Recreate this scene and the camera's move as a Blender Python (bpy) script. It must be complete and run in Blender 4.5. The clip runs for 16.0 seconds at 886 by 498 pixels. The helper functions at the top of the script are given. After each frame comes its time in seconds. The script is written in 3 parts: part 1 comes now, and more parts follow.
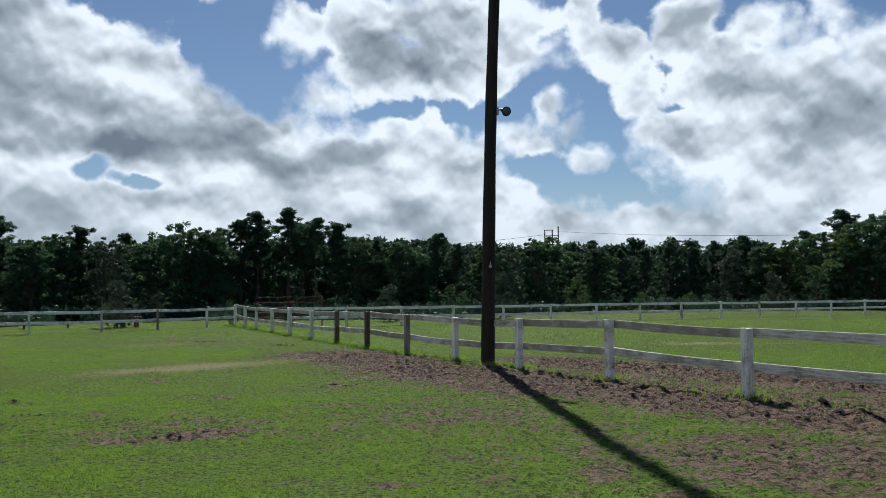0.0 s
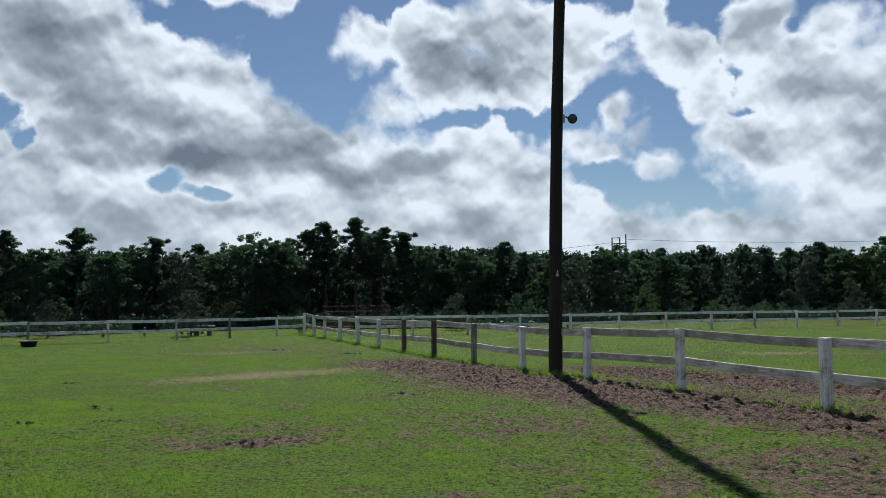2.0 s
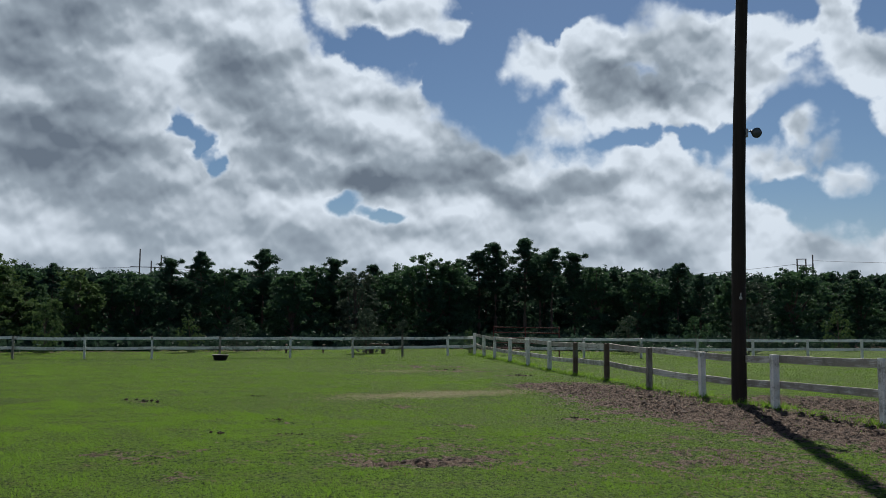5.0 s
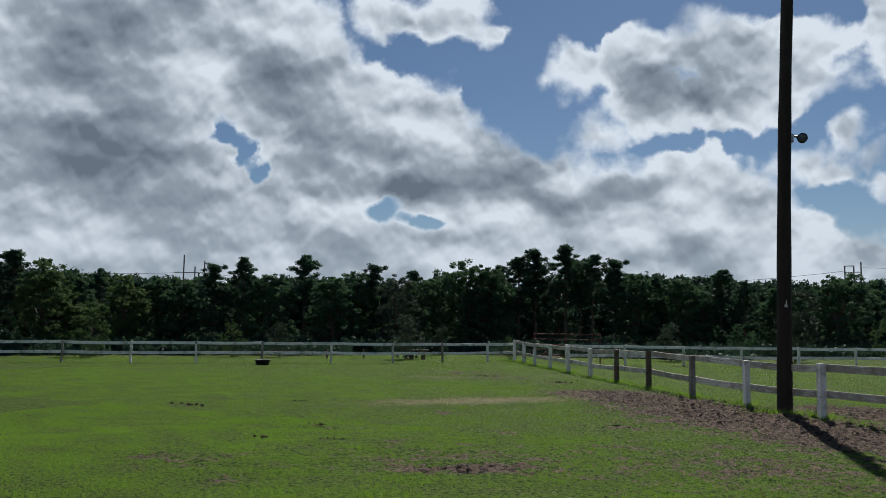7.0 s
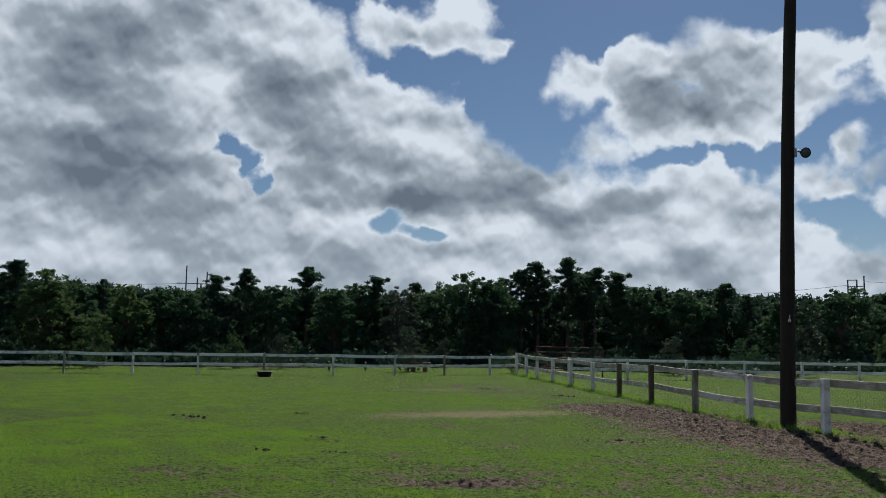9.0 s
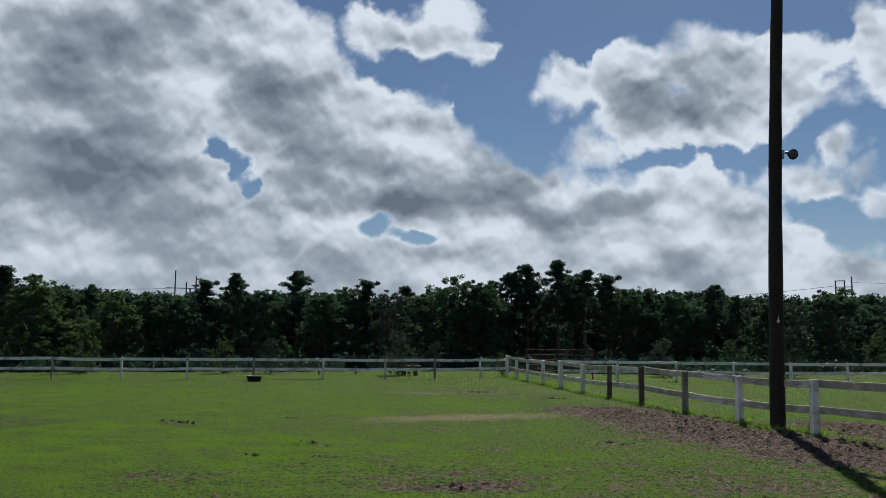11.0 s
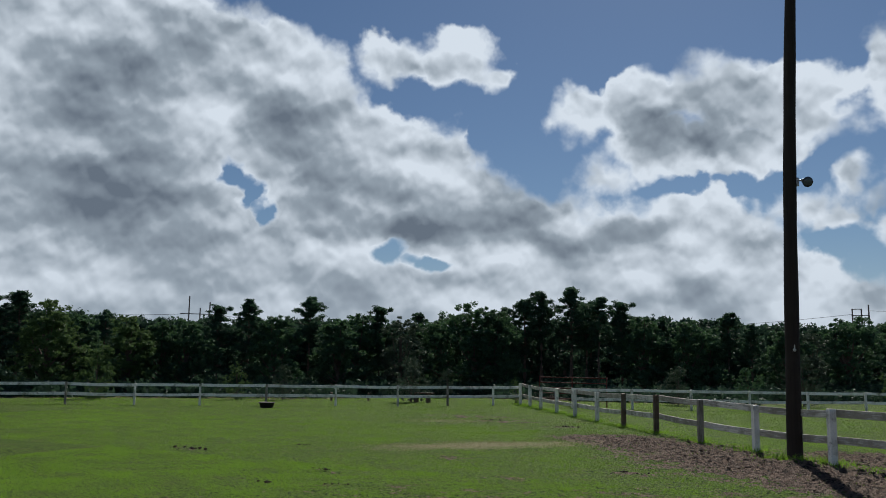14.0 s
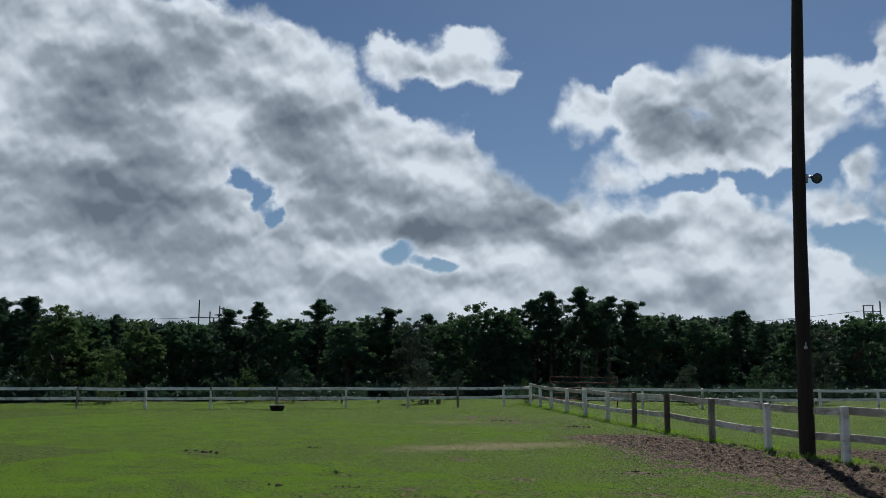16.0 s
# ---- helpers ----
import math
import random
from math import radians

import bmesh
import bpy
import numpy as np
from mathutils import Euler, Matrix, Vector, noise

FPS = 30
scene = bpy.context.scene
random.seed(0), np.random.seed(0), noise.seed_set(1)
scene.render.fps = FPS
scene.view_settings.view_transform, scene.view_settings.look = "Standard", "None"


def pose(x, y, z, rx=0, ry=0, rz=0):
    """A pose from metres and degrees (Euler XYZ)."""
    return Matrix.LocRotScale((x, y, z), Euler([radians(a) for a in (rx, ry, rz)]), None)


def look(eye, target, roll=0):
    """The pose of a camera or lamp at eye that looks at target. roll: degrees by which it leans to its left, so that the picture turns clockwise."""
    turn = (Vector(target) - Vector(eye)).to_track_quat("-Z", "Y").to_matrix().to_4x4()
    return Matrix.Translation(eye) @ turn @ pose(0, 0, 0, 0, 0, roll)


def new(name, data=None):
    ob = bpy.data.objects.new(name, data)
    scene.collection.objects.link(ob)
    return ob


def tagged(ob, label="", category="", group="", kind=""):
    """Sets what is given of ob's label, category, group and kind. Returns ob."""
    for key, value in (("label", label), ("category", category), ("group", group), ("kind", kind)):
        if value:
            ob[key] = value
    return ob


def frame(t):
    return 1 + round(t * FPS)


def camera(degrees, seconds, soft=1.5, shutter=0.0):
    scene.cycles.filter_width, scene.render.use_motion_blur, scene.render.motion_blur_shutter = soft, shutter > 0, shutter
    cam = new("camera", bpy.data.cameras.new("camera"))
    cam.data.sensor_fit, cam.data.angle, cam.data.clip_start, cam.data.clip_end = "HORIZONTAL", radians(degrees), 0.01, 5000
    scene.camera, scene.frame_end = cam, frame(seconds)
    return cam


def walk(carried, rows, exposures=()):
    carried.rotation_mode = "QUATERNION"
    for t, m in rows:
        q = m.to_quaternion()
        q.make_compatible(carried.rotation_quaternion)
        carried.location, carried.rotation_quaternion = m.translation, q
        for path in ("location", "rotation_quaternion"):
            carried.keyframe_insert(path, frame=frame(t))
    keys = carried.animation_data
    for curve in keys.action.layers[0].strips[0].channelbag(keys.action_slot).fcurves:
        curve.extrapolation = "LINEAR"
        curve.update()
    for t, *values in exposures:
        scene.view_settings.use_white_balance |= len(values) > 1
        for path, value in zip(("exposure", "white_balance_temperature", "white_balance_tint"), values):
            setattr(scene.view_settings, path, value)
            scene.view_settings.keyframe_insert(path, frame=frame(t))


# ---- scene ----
cam = camera(55.5, 16.0, soft=0.9)
PATH = [
    (0, (0.793, -0.377, 1.486), (0.517, 1.601, 1.584), -0.4),
    (0.5, (0.791, -0.37, 1.488), (0.49, 1.605, 1.583), -0.5),
    (1, (0.788, -0.377, 1.482), (0.451, 1.592, 1.581), -0.6),
    (1.5, (0.78, -0.376, 1.482), (0.399, 1.584, 1.591), -0.6),
    (2, (0.78, -0.388, 1.488), (0.351, 1.562, 1.608), -0.5),
    (2.5, (0.78, -0.381, 1.489), (0.298, 1.555, 1.622), -0.5),
    (3, (0.776, -0.369, 1.49), (0.246, 1.554, 1.636), -0.5),
    (3.5, (0.763, -0.359, 1.485), (0.177, 1.547, 1.642), -0.2),
    (4, (0.751, -0.356, 1.494), (0.084, 1.523, 1.656), 0.3),
    (4.5, (0.718, -0.324, 1.49), (-0.037, 1.52, 1.656), 0.6),
    (5, (0.683, -0.285, 1.492), (-0.123, 1.537, 1.662), 0.4),
    (7.5, (0.685, -0.336, 1.498), (-0.21, 1.443, 1.685), 0.8),
    (8, (0.686, -0.335, 1.509), (-0.208, 1.443, 1.705), 0.8),
    (8.5, (0.684, -0.332, 1.518), (-0.212, 1.444, 1.724), 0.9),
    (9, (0.676, -0.34, 1.511), (-0.219, 1.436, 1.723), 1.0),
    (9.5, (0.673, -0.346, 1.512), (-0.214, 1.434, 1.724), 1.0),
    (12, (0.674, -0.316, 1.514), (-0.195, 1.47, 1.748), 0.6),
    (12.5, (0.674, -0.328, 1.522), (-0.202, 1.452, 1.773), 0.7),
    (13, (0.675, -0.331, 1.524), (-0.208, 1.443, 1.795), 0.7),
    (13.5, (0.67, -0.331, 1.519), (-0.224, 1.435, 1.803), 0.8),
    (14, (0.675, -0.335, 1.512), (-0.223, 1.429, 1.794), 0.9),
    (14.5, (0.676, -0.345, 1.521), (-0.207, 1.428, 1.792), 0.8),
    (15, (0.67, -0.315, 1.519), (-0.211, 1.461, 1.783), 0.5),
    (15.5, (0.67, -0.296, 1.518), (-0.231, 1.469, 1.784), 0.4),
    (16, (0.674, -0.323, 1.521), (-0.242, 1.432, 1.805), 0.3),
]
walk(cam, [(t, look(eye, target, roll)) for t, eye, target, roll in PATH],
     [(0.0, 0.46), (3.0, 0.30), (5.0, 0.17), (9.0, 0.11), (16.0, 0.09)])

# ---- sky, sun, exposure ----
SUN_AZ, SUN_EL = -11.3, 41.0          # degrees: to the left of +y, above the horizon


class Net:
    """Short forms for the nodes of one tree."""

    def __init__(self, tree):
        self.tree, self.nodes, self.links = tree, tree.nodes, tree.links

    def add(self, kind, ins=None, **props):
        n = self.nodes.new(kind)
        for k, v in props.items():
            setattr(n, k, v)
        for k, v in (ins or {}).items():
            self.put(n.inputs[k], v)
        return n

    def put(self, socket, v):
        if isinstance(v, bpy.types.NodeSocket):
            self.links.new(v, socket)
        else:
            socket.default_value = v

    def m(self, op, a, b=0.0, c=0.0, clamp=False):
        n = self.nodes.new("ShaderNodeMath")
        n.operation, n.use_clamp = op, clamp
        for s, v in zip(n.inputs, (a, b, c)):
            self.put(s, v)
        return n.outputs[0]

    def v(self, op, a, b=(0, 0, 0), out=0):
        n = self.nodes.new("ShaderNodeVectorMath")
        n.operation = op
        self.put(n.inputs[0], a)
        self.put(n.inputs[1], b)
        return n.outputs[out]

    def step(self, x, lo, hi, a=0.0, b=1.0):
        n = self.nodes.new("ShaderNodeMapRange")
        n.interpolation_type = "SMOOTHSTEP"
        for s, v in zip(n.inputs, (x, lo, hi, a, b)):
            self.put(s, v)
        return n.outputs[0]

    def mix(self, f, a, b, blend="MIX"):
        n = self.nodes.new("ShaderNodeMix")
        n.data_type, n.blend_type = "RGBA", blend
        self.put(n.inputs[0], f)
        self.put(n.inputs[6], a)
        self.put(n.inputs[7], b)
        return n.outputs[2]

    def noise(self, vec, scale, detail=4.0, rough=0.55, dist=0.0):
        n = self.add("ShaderNodeTexNoise", {"Vector": vec, "Scale": scale, "Detail": detail, "Roughness": rough, "Distortion": dist})
        return n.outputs["Fac"]


world = bpy.data.worlds.new("sky")
scene.world = world
world.use_nodes = True
world.node_tree.nodes.clear()
W = Net(world.node_tree)
ray = W.add("ShaderNodeTexCoord").outputs["Generated"]
sep = W.add("ShaderNodeSeparateXYZ", {0: ray})
az = W.m("MULTIPLY", W.m("ARCTAN2", sep.outputs[0], sep.outputs[1]), 180 / math.pi)
el = W.m("MULTIPLY", W.m("ARCSINE", sep.outputs[2]), 180 / math.pi)
at = W.add("ShaderNodeCombineXYZ", {0: az, 1: el, 2: 0.0}).outputs[0]
# the billowing of the clouds' edges: the place looked up is shifted by noise
warp_n = W.add("ShaderNodeTexNoise", {"Vector": at, "Scale": 0.30, "Detail": 4.0, "Roughness": 0.55}).outputs["Color"]
warp = W.v("MULTIPLY", W.v("SUBTRACT", warp_n, (0.5, 0.5, 0.5)), (3.4, 2.6, 0.0))
place = W.v("ADD", at, warp)


def lobe(a, e, ra, re):
    """1 in the middle of a cloud lobe, 0 on its rim, negative outside."""
    d = W.v("LENGTH", W.v("MULTIPLY", W.v("SUBTRACT", place, (a, e, 0)), (1 / ra, 1 / re, 0)), out=1)
    return W.m("SUBTRACT", 1.0, d)


# upper edge of the great bank: bearing and height in degrees
BANK = ((-60, 26), (-36.5, 23), (-34.4, 21.3), (-33, 19.2), (-31.5, 18.0), (-29, 17.1), (-27.3, 17.3), (-25.9, 16.8), (-25.3, 14.6),
        (-23.6, 13.9), (-21.2, 13.0), (-19.6, 11.8), (-17.5, 12.2), (-15.5, 12.0), (-11.9, 11.8), (-9, 12.2), (-6.2, 11.0),
        (-4.8, 10.0), (-3.2, 8.8), (-2.2, 7.2), (0.4, 6.2), (6, 6.0), (30, 5.8))
here = W.add("ShaderNodeSeparateXYZ", {0: place})
bank = W.add("ShaderNodeValToRGB", {0: W.m("DIVIDE", W.m("ADD", here.outputs[0], 60.0), 90.0, clamp=True)})
for k, (b, top) in enumerate(BANK):
    stop = bank.color_ramp.elements[k] if k < 2 else bank.color_ramp.elements.new((b + 60) / 90)
    if k == 1:
        stop.position = (b + 60) / 90
    stop.color = (top / 30, top / 30, top / 30, 1)
top_el = W.m("MULTIPLY", bank.outputs[0], 30.0)
cover = W.m("MINIMUM", W.m("MULTIPLY", W.m("SUBTRACT", top_el, here.outputs[1]), 0.26), 0.8)
# clouds free of the bank: bearing, height, half-widths, weight
HIGH = ((-17.4, 17.0, 2.6, 2.2), (-13.6, 17.4, 3.6, 2.5), (-8.4, 17.8, 5.0, 2.6), (-4.0, 16.8, 4.4, 2.6), (-12.0, 14.8, 4.5, 2.2),
        (-6.7, 14.4, 5.0, 1.8, 0.8), (-15.4, 13.3, 2.5, 1.4, 0.6), (-19.4, 16.4, 1.2, 1.2, 0.6), (-0.8, 15.8, 2.2, 1.5, 0.5),
        (-25.9, 20.9, 3.0, 2.0), (-29.8, 20.9, 3.5, 1.7, 0.55), (-23.4, 19.6, 1.2, 1.0, 0.6))
EAST = ((1.8, 17.8, 1.6, 3.0, 0.7), (4.0, 15.3, 2.2, 2.2), (5.3, 13.2, 2.0, 2.0), (8.4, 17.0, 2.4, 3.0), (11.2, 13.5, 5.0, 3.0),
        (15.0, 12.8, 5.0, 3.0), (18.5, 10.5, 6.0, 4.0), (7.5, 10.3, 3.0, 2.0), (10.5, 9.0, 6.0, 3.0), (15.5, 7.5, 8.0, 4.0),
        (13.2, 16.8, 2.6, 1.8, 0.6), (17.8, 16.5, 2.5, 2.0, 0.5), (20.0, 14.0, 3.0, 3.0, 0.8))
WISPS = ((-0.3, 12.3, 1.5, 1.2, 0.5), (2.3, 9.1, 1.8, 1.3, 0.5), (0.8, 10.5, 1.2, 1.0, 0.3), (-1.4, 9.8, 2.0, 1.2, 0.35), (-3.0, 10.5, 2.0, 1.5, 0.35))
for spot in HIGH + EAST + WISPS:
    one = W.m("MULTIPLY", lobe(*spot[:4]), spot[4] if len(spot) > 4 else 1.0)
    cover = W.m("SMOOTH_MAX", cover, one, 0.12)
# open sky elsewhere carries the same broken cloud
far_n = W.noise(at, 0.07, 3.0)
elsewhere = W.m("MULTIPLY", W.m("SUBTRACT", far_n, 0.47), 4.0)
high = W.m("MAXIMUM", W.step(el, 25, 31), W.m("MAXIMUM", W.step(az, 24, 32), W.step(az, -60, -70)))
cover = W.m("ADD", cover, W.m("MULTIPLY", high, W.m("ADD", elsewhere, 0.25)))
for hole in ((-30.6, 7.7, 2.3, 1.4), (-27.6, 7.1, 1.9, 0.8), (-41.2, 12.8, 1.2, 1.5), (-40.2, 11.3, 1.0, 1.6), (-39.2, 10.0, 0.9, 1.4)):
    cover = W.m("SUBTRACT", cover, W.m("MULTIPLY", W.m("MAXIMUM", lobe(*hole), 0.0), 1.40))
# thick grey bodies of the clouds
GREY = ((-49, 16.8, 8, 4.5, 0.8), (-50, 10, 9, 3.4, 0.9), (-44.5, 8.3, 6, 2.2, 0.6), (-37, 15.8, 5.5, 3, 0.55), (-34.5, 13.4, 4, 2.2, 0.6),
        (-36, 9.8, 6, 2.4, 0.6), (-30.6, 12.0, 4.5, 2, 0.4), (-27.5, 9.2, 5, 1.7, 0.55), (-24.3, 9.8, 4, 1.6, 0.35), (-12, 16, 4, 1.8, 0.7),
        (-8.3, 15.6, 4.5, 1.8, 0.7), (-14, 9.3, 5, 1.5, 0.5), (-8.4, 8.5, 5, 1.7, 0.6), (-21.5, 8.4, 5, 1.4, 0.5), (9.6, 9.5, 5, 2.2, 0.55),
        (16, 9, 5, 1.8, 0.5), (15.9, 4.9, 3, 1.3, 0.45), (11, 13, 4, 1.8, 0.25))
grey = None
for a, e, ra, re, strength in GREY:
    one = W.m("MULTIPLY", W.step(lobe(a, e, ra, re), 0.0, 0.75), strength)
    grey = one if grey is None else W.m("MAXIMUM", grey, one)


def billow(p, scale, detail):
    soft = W.noise(p, 0.7 * scale, detail + 1, 0.50)
    cell = W.add("ShaderNodeTexVoronoi", {"Vector": p, "Scale": scale, "Detail": detail, "Roughness": 0.45, "Smoothness": 0.5},
                 feature="SMOOTH_F1", normalize=True).outputs["Distance"]
    return W.m("SUBTRACT", W.m("MULTIPLY", soft, 0.9), W.m("MULTIPLY", cell, 1.1))


wob = W.v("ADD", at, W.v("MULTIPLY", warp, (0.30, 0.30, 0.0)))
edge_b = billow(wob, 0.50, 3.5)
body = W.m("ADD", cover, W.m("MULTIPLY", W.m("SUBTRACT", edge_b, 0.08), 0.95))
crisp = W.step(W.noise(at, 0.12, 2.0), 0.36, 0.62, 0.13, 0.55)
alpha = W.step(body, 0.0, crisp)
# light from above: a billow is bright where it falls off towards the sun
relief = None
for size, up, detail, gain in ((0.16, 2.0, 0.5, 1.0), (0.34, 0.9, 1.0, 1.05), (0.85, 0.38, 1.5, 0.50)):
    here, above = billow(wob, size, detail), billow(W.v("ADD", wob, (0.15 * up, up, 0.0)), size, detail)
    step_up = W.m("MULTIPLY", W.m("SUBTRACT", here, above), gain)
    relief = step_up if relief is None else W.m("ADD", relief, step_up)
big = W.noise(W.v("MULTIPLY", at, (0.7, 1.0, 1.0)), 0.15, 2.0, 0.5)
depth = W.m("ADD", W.m("MULTIPLY", body, 0.65), W.m("MULTIPLY", W.m("SUBTRACT", big, 0.5), 1.5))
thick = W.m("MULTIPLY", W.step(depth, -0.05, 0.80), W.step(body, 0.08, 0.55))
rim = W.step(body, 0.50, 0.12, 0.0, 0.14)
lit = W.m("ADD", W.m("SUBTRACT", W.m("ADD", rim, 0.90), W.m("ADD", W.m("MULTIPLY", thick, 0.26), W.m("MULTIPLY", grey, 0.62))), relief, clamp=True)
haze = W.step(el, 9.0, 0.0)
ramp = W.add("ShaderNodeValToRGB", {0: lit})
ramp.color_ramp.elements[0].position, ramp.color_ramp.elements[0].color = 0.05, (0.120, 0.152, 0.196, 1)
ramp.color_ramp.elements[1].position, ramp.color_ramp.elements[1].color = 1.0, (0.62, 0.69, 0.77, 1)
mid = ramp.color_ramp.elements.new(0.5)
mid.color = (0.265, 0.318, 0.375, 1)
cloud = W.mix(W.m("MULTIPLY", haze, 0.40), ramp.outputs[0], (0.34, 0.405, 0.48, 1))
sky = W.add("ShaderNodeTexSky", sky_type="NISHITA", sun_disc=False, sun_elevation=radians(SUN_EL), sun_rotation=radians(SUN_AZ),
            air_density=1.0, dust_density=0.15, ozone_density=3.0)
dim = W.v("SCALE", sky.outputs[0])
dim.node.inputs["Scale"].default_value = 0.042
deep = W.v("MULTIPLY", dim, (0.86, 0.96, 1.06))
veil = W.mix(W.m("MULTIPLY", haze, 0.55), deep, (0.29, 0.38, 0.50, 1))
W.add("ShaderNodeOutputWorld", {0: W.add("ShaderNodeBackground", {"Color": W.mix(alpha, veil, cloud), "Strength": 1.0}).outputs[0]})

sun = new("sun", bpy.data.lights.new("sun", "SUN"))
sun.data.energy, sun.data.angle, sun.data.color = 5.0, radians(0.6), (1.0, 0.96, 0.89)
a, e = radians(SUN_AZ), radians(SUN_EL)
sun.matrix_world = look((0, 0, 30), (-30 * math.sin(a) * math.cos(e), -30 * math.cos(a) * math.cos(e), 30 - 30 * math.sin(e)))


# ---- materials ----
def material(name):
    mat = bpy.data.materials.new(name)
    mat.use_nodes = True
    mat.node_tree.nodes.clear()
    return mat, Net(mat.node_tree)


def finish(n, color, rough=0.8, metal=0.0, height=None, bump=0.5, dist=0.02, glow=None, spec=0.3, part_through=0.3):
    """Principled surface; glow: colour of light passed through a thin leaf."""
    ins = {"Base Color": color, "Roughness": rough, "Metallic": metal, "Specular IOR Level": spec}
    if height is not None:
        ins["Normal"] = n.add("ShaderNodeBump", {"Height": height, "Strength": bump, "Distance": dist}).outputs[0]
    s = n.add("ShaderNodeBsdfPrincipled", ins).outputs[0]
    if glow is not None:
        t = n.add("ShaderNodeBsdfTranslucent", {"Color": glow}).outputs[0]
        s = n.add("ShaderNodeMixShader", {0: part_through, 1: s, 2: t}).outputs[0]
    n.add("ShaderNodeOutputMaterial", {0: s})


def world_at(n):
    return n.add("ShaderNodeNewGeometry").outputs["Position"]


def local_at(n):
    return n.add("ShaderNodeTexCoord").outputs["Object"]


def painted_wood(name, paint, bare, worn, along=(1.2, 14, 14)):
    mat, n = material(name)
    p = local_at(n)
    r = n.add("ShaderNodeObjectInfo").outputs["Random"]
    q = n.v("ADD", p, n.add("ShaderNodeCombineXYZ", {0: n.m("MULTIPLY", r, 37.0), 1: r, 2: 0.0}).outputs[0])
    grain = n.noise(n.v("MULTIPLY", q, along), 3.0, 6.0, 0.65)
    stain = n.noise(q, 2.2, 5.0, 0.6)
    fine = n.noise(q, 30.0, 3.0, 0.6)
    f = n.step(n.m("ADD", n.m("ADD", n.m("MULTIPLY", grain, 0.9), n.m("MULTIPLY", stain, 0.7)), n.m("MULTIPLY", r, 0.18)), worn, worn + 0.3)
    c = n.mix(f, paint, bare)
    c = n.mix(n.m("MULTIPLY", n.step(fine, 0.5, 0.75), 0.35), c, (0.13, 0.12, 0.10, 1))
    c = n.mix(n.step(n.m("ADD", stain, n.m("MULTIPLY", fine, 0.15)), 0.58, 0.82), c, (0.16, 0.16, 0.12, 1))
    finish(n, c, 0.75, height=n.m("ADD", grain, n.m("MULTIPLY", f, -0.4)), bump=0.5, dist=0.006)
    return mat


M_WHITE = painted_wood("weathered_white_paint", (0.62, 0.60, 0.55, 1), (0.30, 0.27, 0.23, 1), 0.70)
M_CLEAN = painted_wood("white_board_paint", (0.80, 0.80, 0.78, 1), (0.46, 0.45, 0.42, 1), 0.85)
M_POSTW = painted_wood("white_post_paint", (0.74, 0.73, 0.70, 1), (0.38, 0.36, 0.33, 1), 0.84, (14, 14, 1.2))
M_BARE = painted_wood("bare_brown_wood", (0.17, 0.115, 0.075, 1), (0.09, 0.06, 0.045, 1), 0.7, (14, 14, 1.2))
M_GREYWOOD = painted_wood("grey_weathered_wood", (0.30, 0.28, 0.25, 1), (0.15, 0.13, 0.11, 1), 0.7, (14, 14, 1.2))


def plain(name, color, rough, metal=0.0, vary=0.25, scale=8.0):
    mat, n = material(name)
    p = local_at(n)
    f = n.noise(p, scale, 5.0, 0.6)
    dark = (color[0] * (1 - 2 * vary), color[1] * (1 - 2 * vary), color[2] * (1 - 2 * vary), 1)
    finish(n, n.mix(f, dark, (*color, 1)), rough, metal, height=n.noise(p, scale * 6, 3.0), bump=0.2, dist=0.003)
    return mat


M_RUBBER = plain("black_rubber", (0.02, 0.02, 0.022), 0.6)
M_RUST = plain("red_oxide_pipe", (0.10, 0.028, 0.022), 0.85)
M_STEEL = plain("galvanised_steel", (0.32, 0.33, 0.34), 0.45, 0.9)
M_DARKMETAL = plain("dark_painted_metal", (0.03, 0.033, 0.035), 0.4, 0.3)
M_GLASS = plain("lamp_glass", (0.10, 0.12, 0.14), 0.08)
M_CERAMIC = plain("white_ceramic", (0.6, 0.6, 0.58), 0.4)
M_DUNG = plain("dry_manure", (0.045, 0.035, 0.022), 0.95, 0.0, 0.3, 20)
M_MAST = plain("grey_utility_timber", (0.09, 0.085, 0.08), 0.85)
M_WIRE = plain("dull_wire", (0.05, 0.05, 0.055), 0.5)

# creosoted pole: streaked along its height, with checks
M_POLE, n = material("creosoted_pole")
p = local_at(n)
streak = n.noise(n.v("MULTIPLY", p, (16, 16, 0.5)), 1.6, 7.0, 0.65)
blot = n.noise(p, 1.3, 4.0)
c = n.mix(streak, (0.009, 0.006, 0.005, 1), (0.038, 0.027, 0.022, 1))
c = n.mix(n.step(blot, 0.5, 0.75), c, (0.035, 0.028, 0.024, 1))
finish(n, c, 0.8, height=streak, bump=0.9, dist=0.02)

# bark
M_BARK, n = material("bark")
p = local_at(n)
f = n.noise(n.v("MULTIPLY", p, (6, 6, 1.5)), 1.5, 6.0, 0.65)
finish(n, n.mix(f, (0.035, 0.027, 0.022, 1), (0.15, 0.12, 0.10, 1)), 0.9, height=f, bump=0.9, dist=0.05)


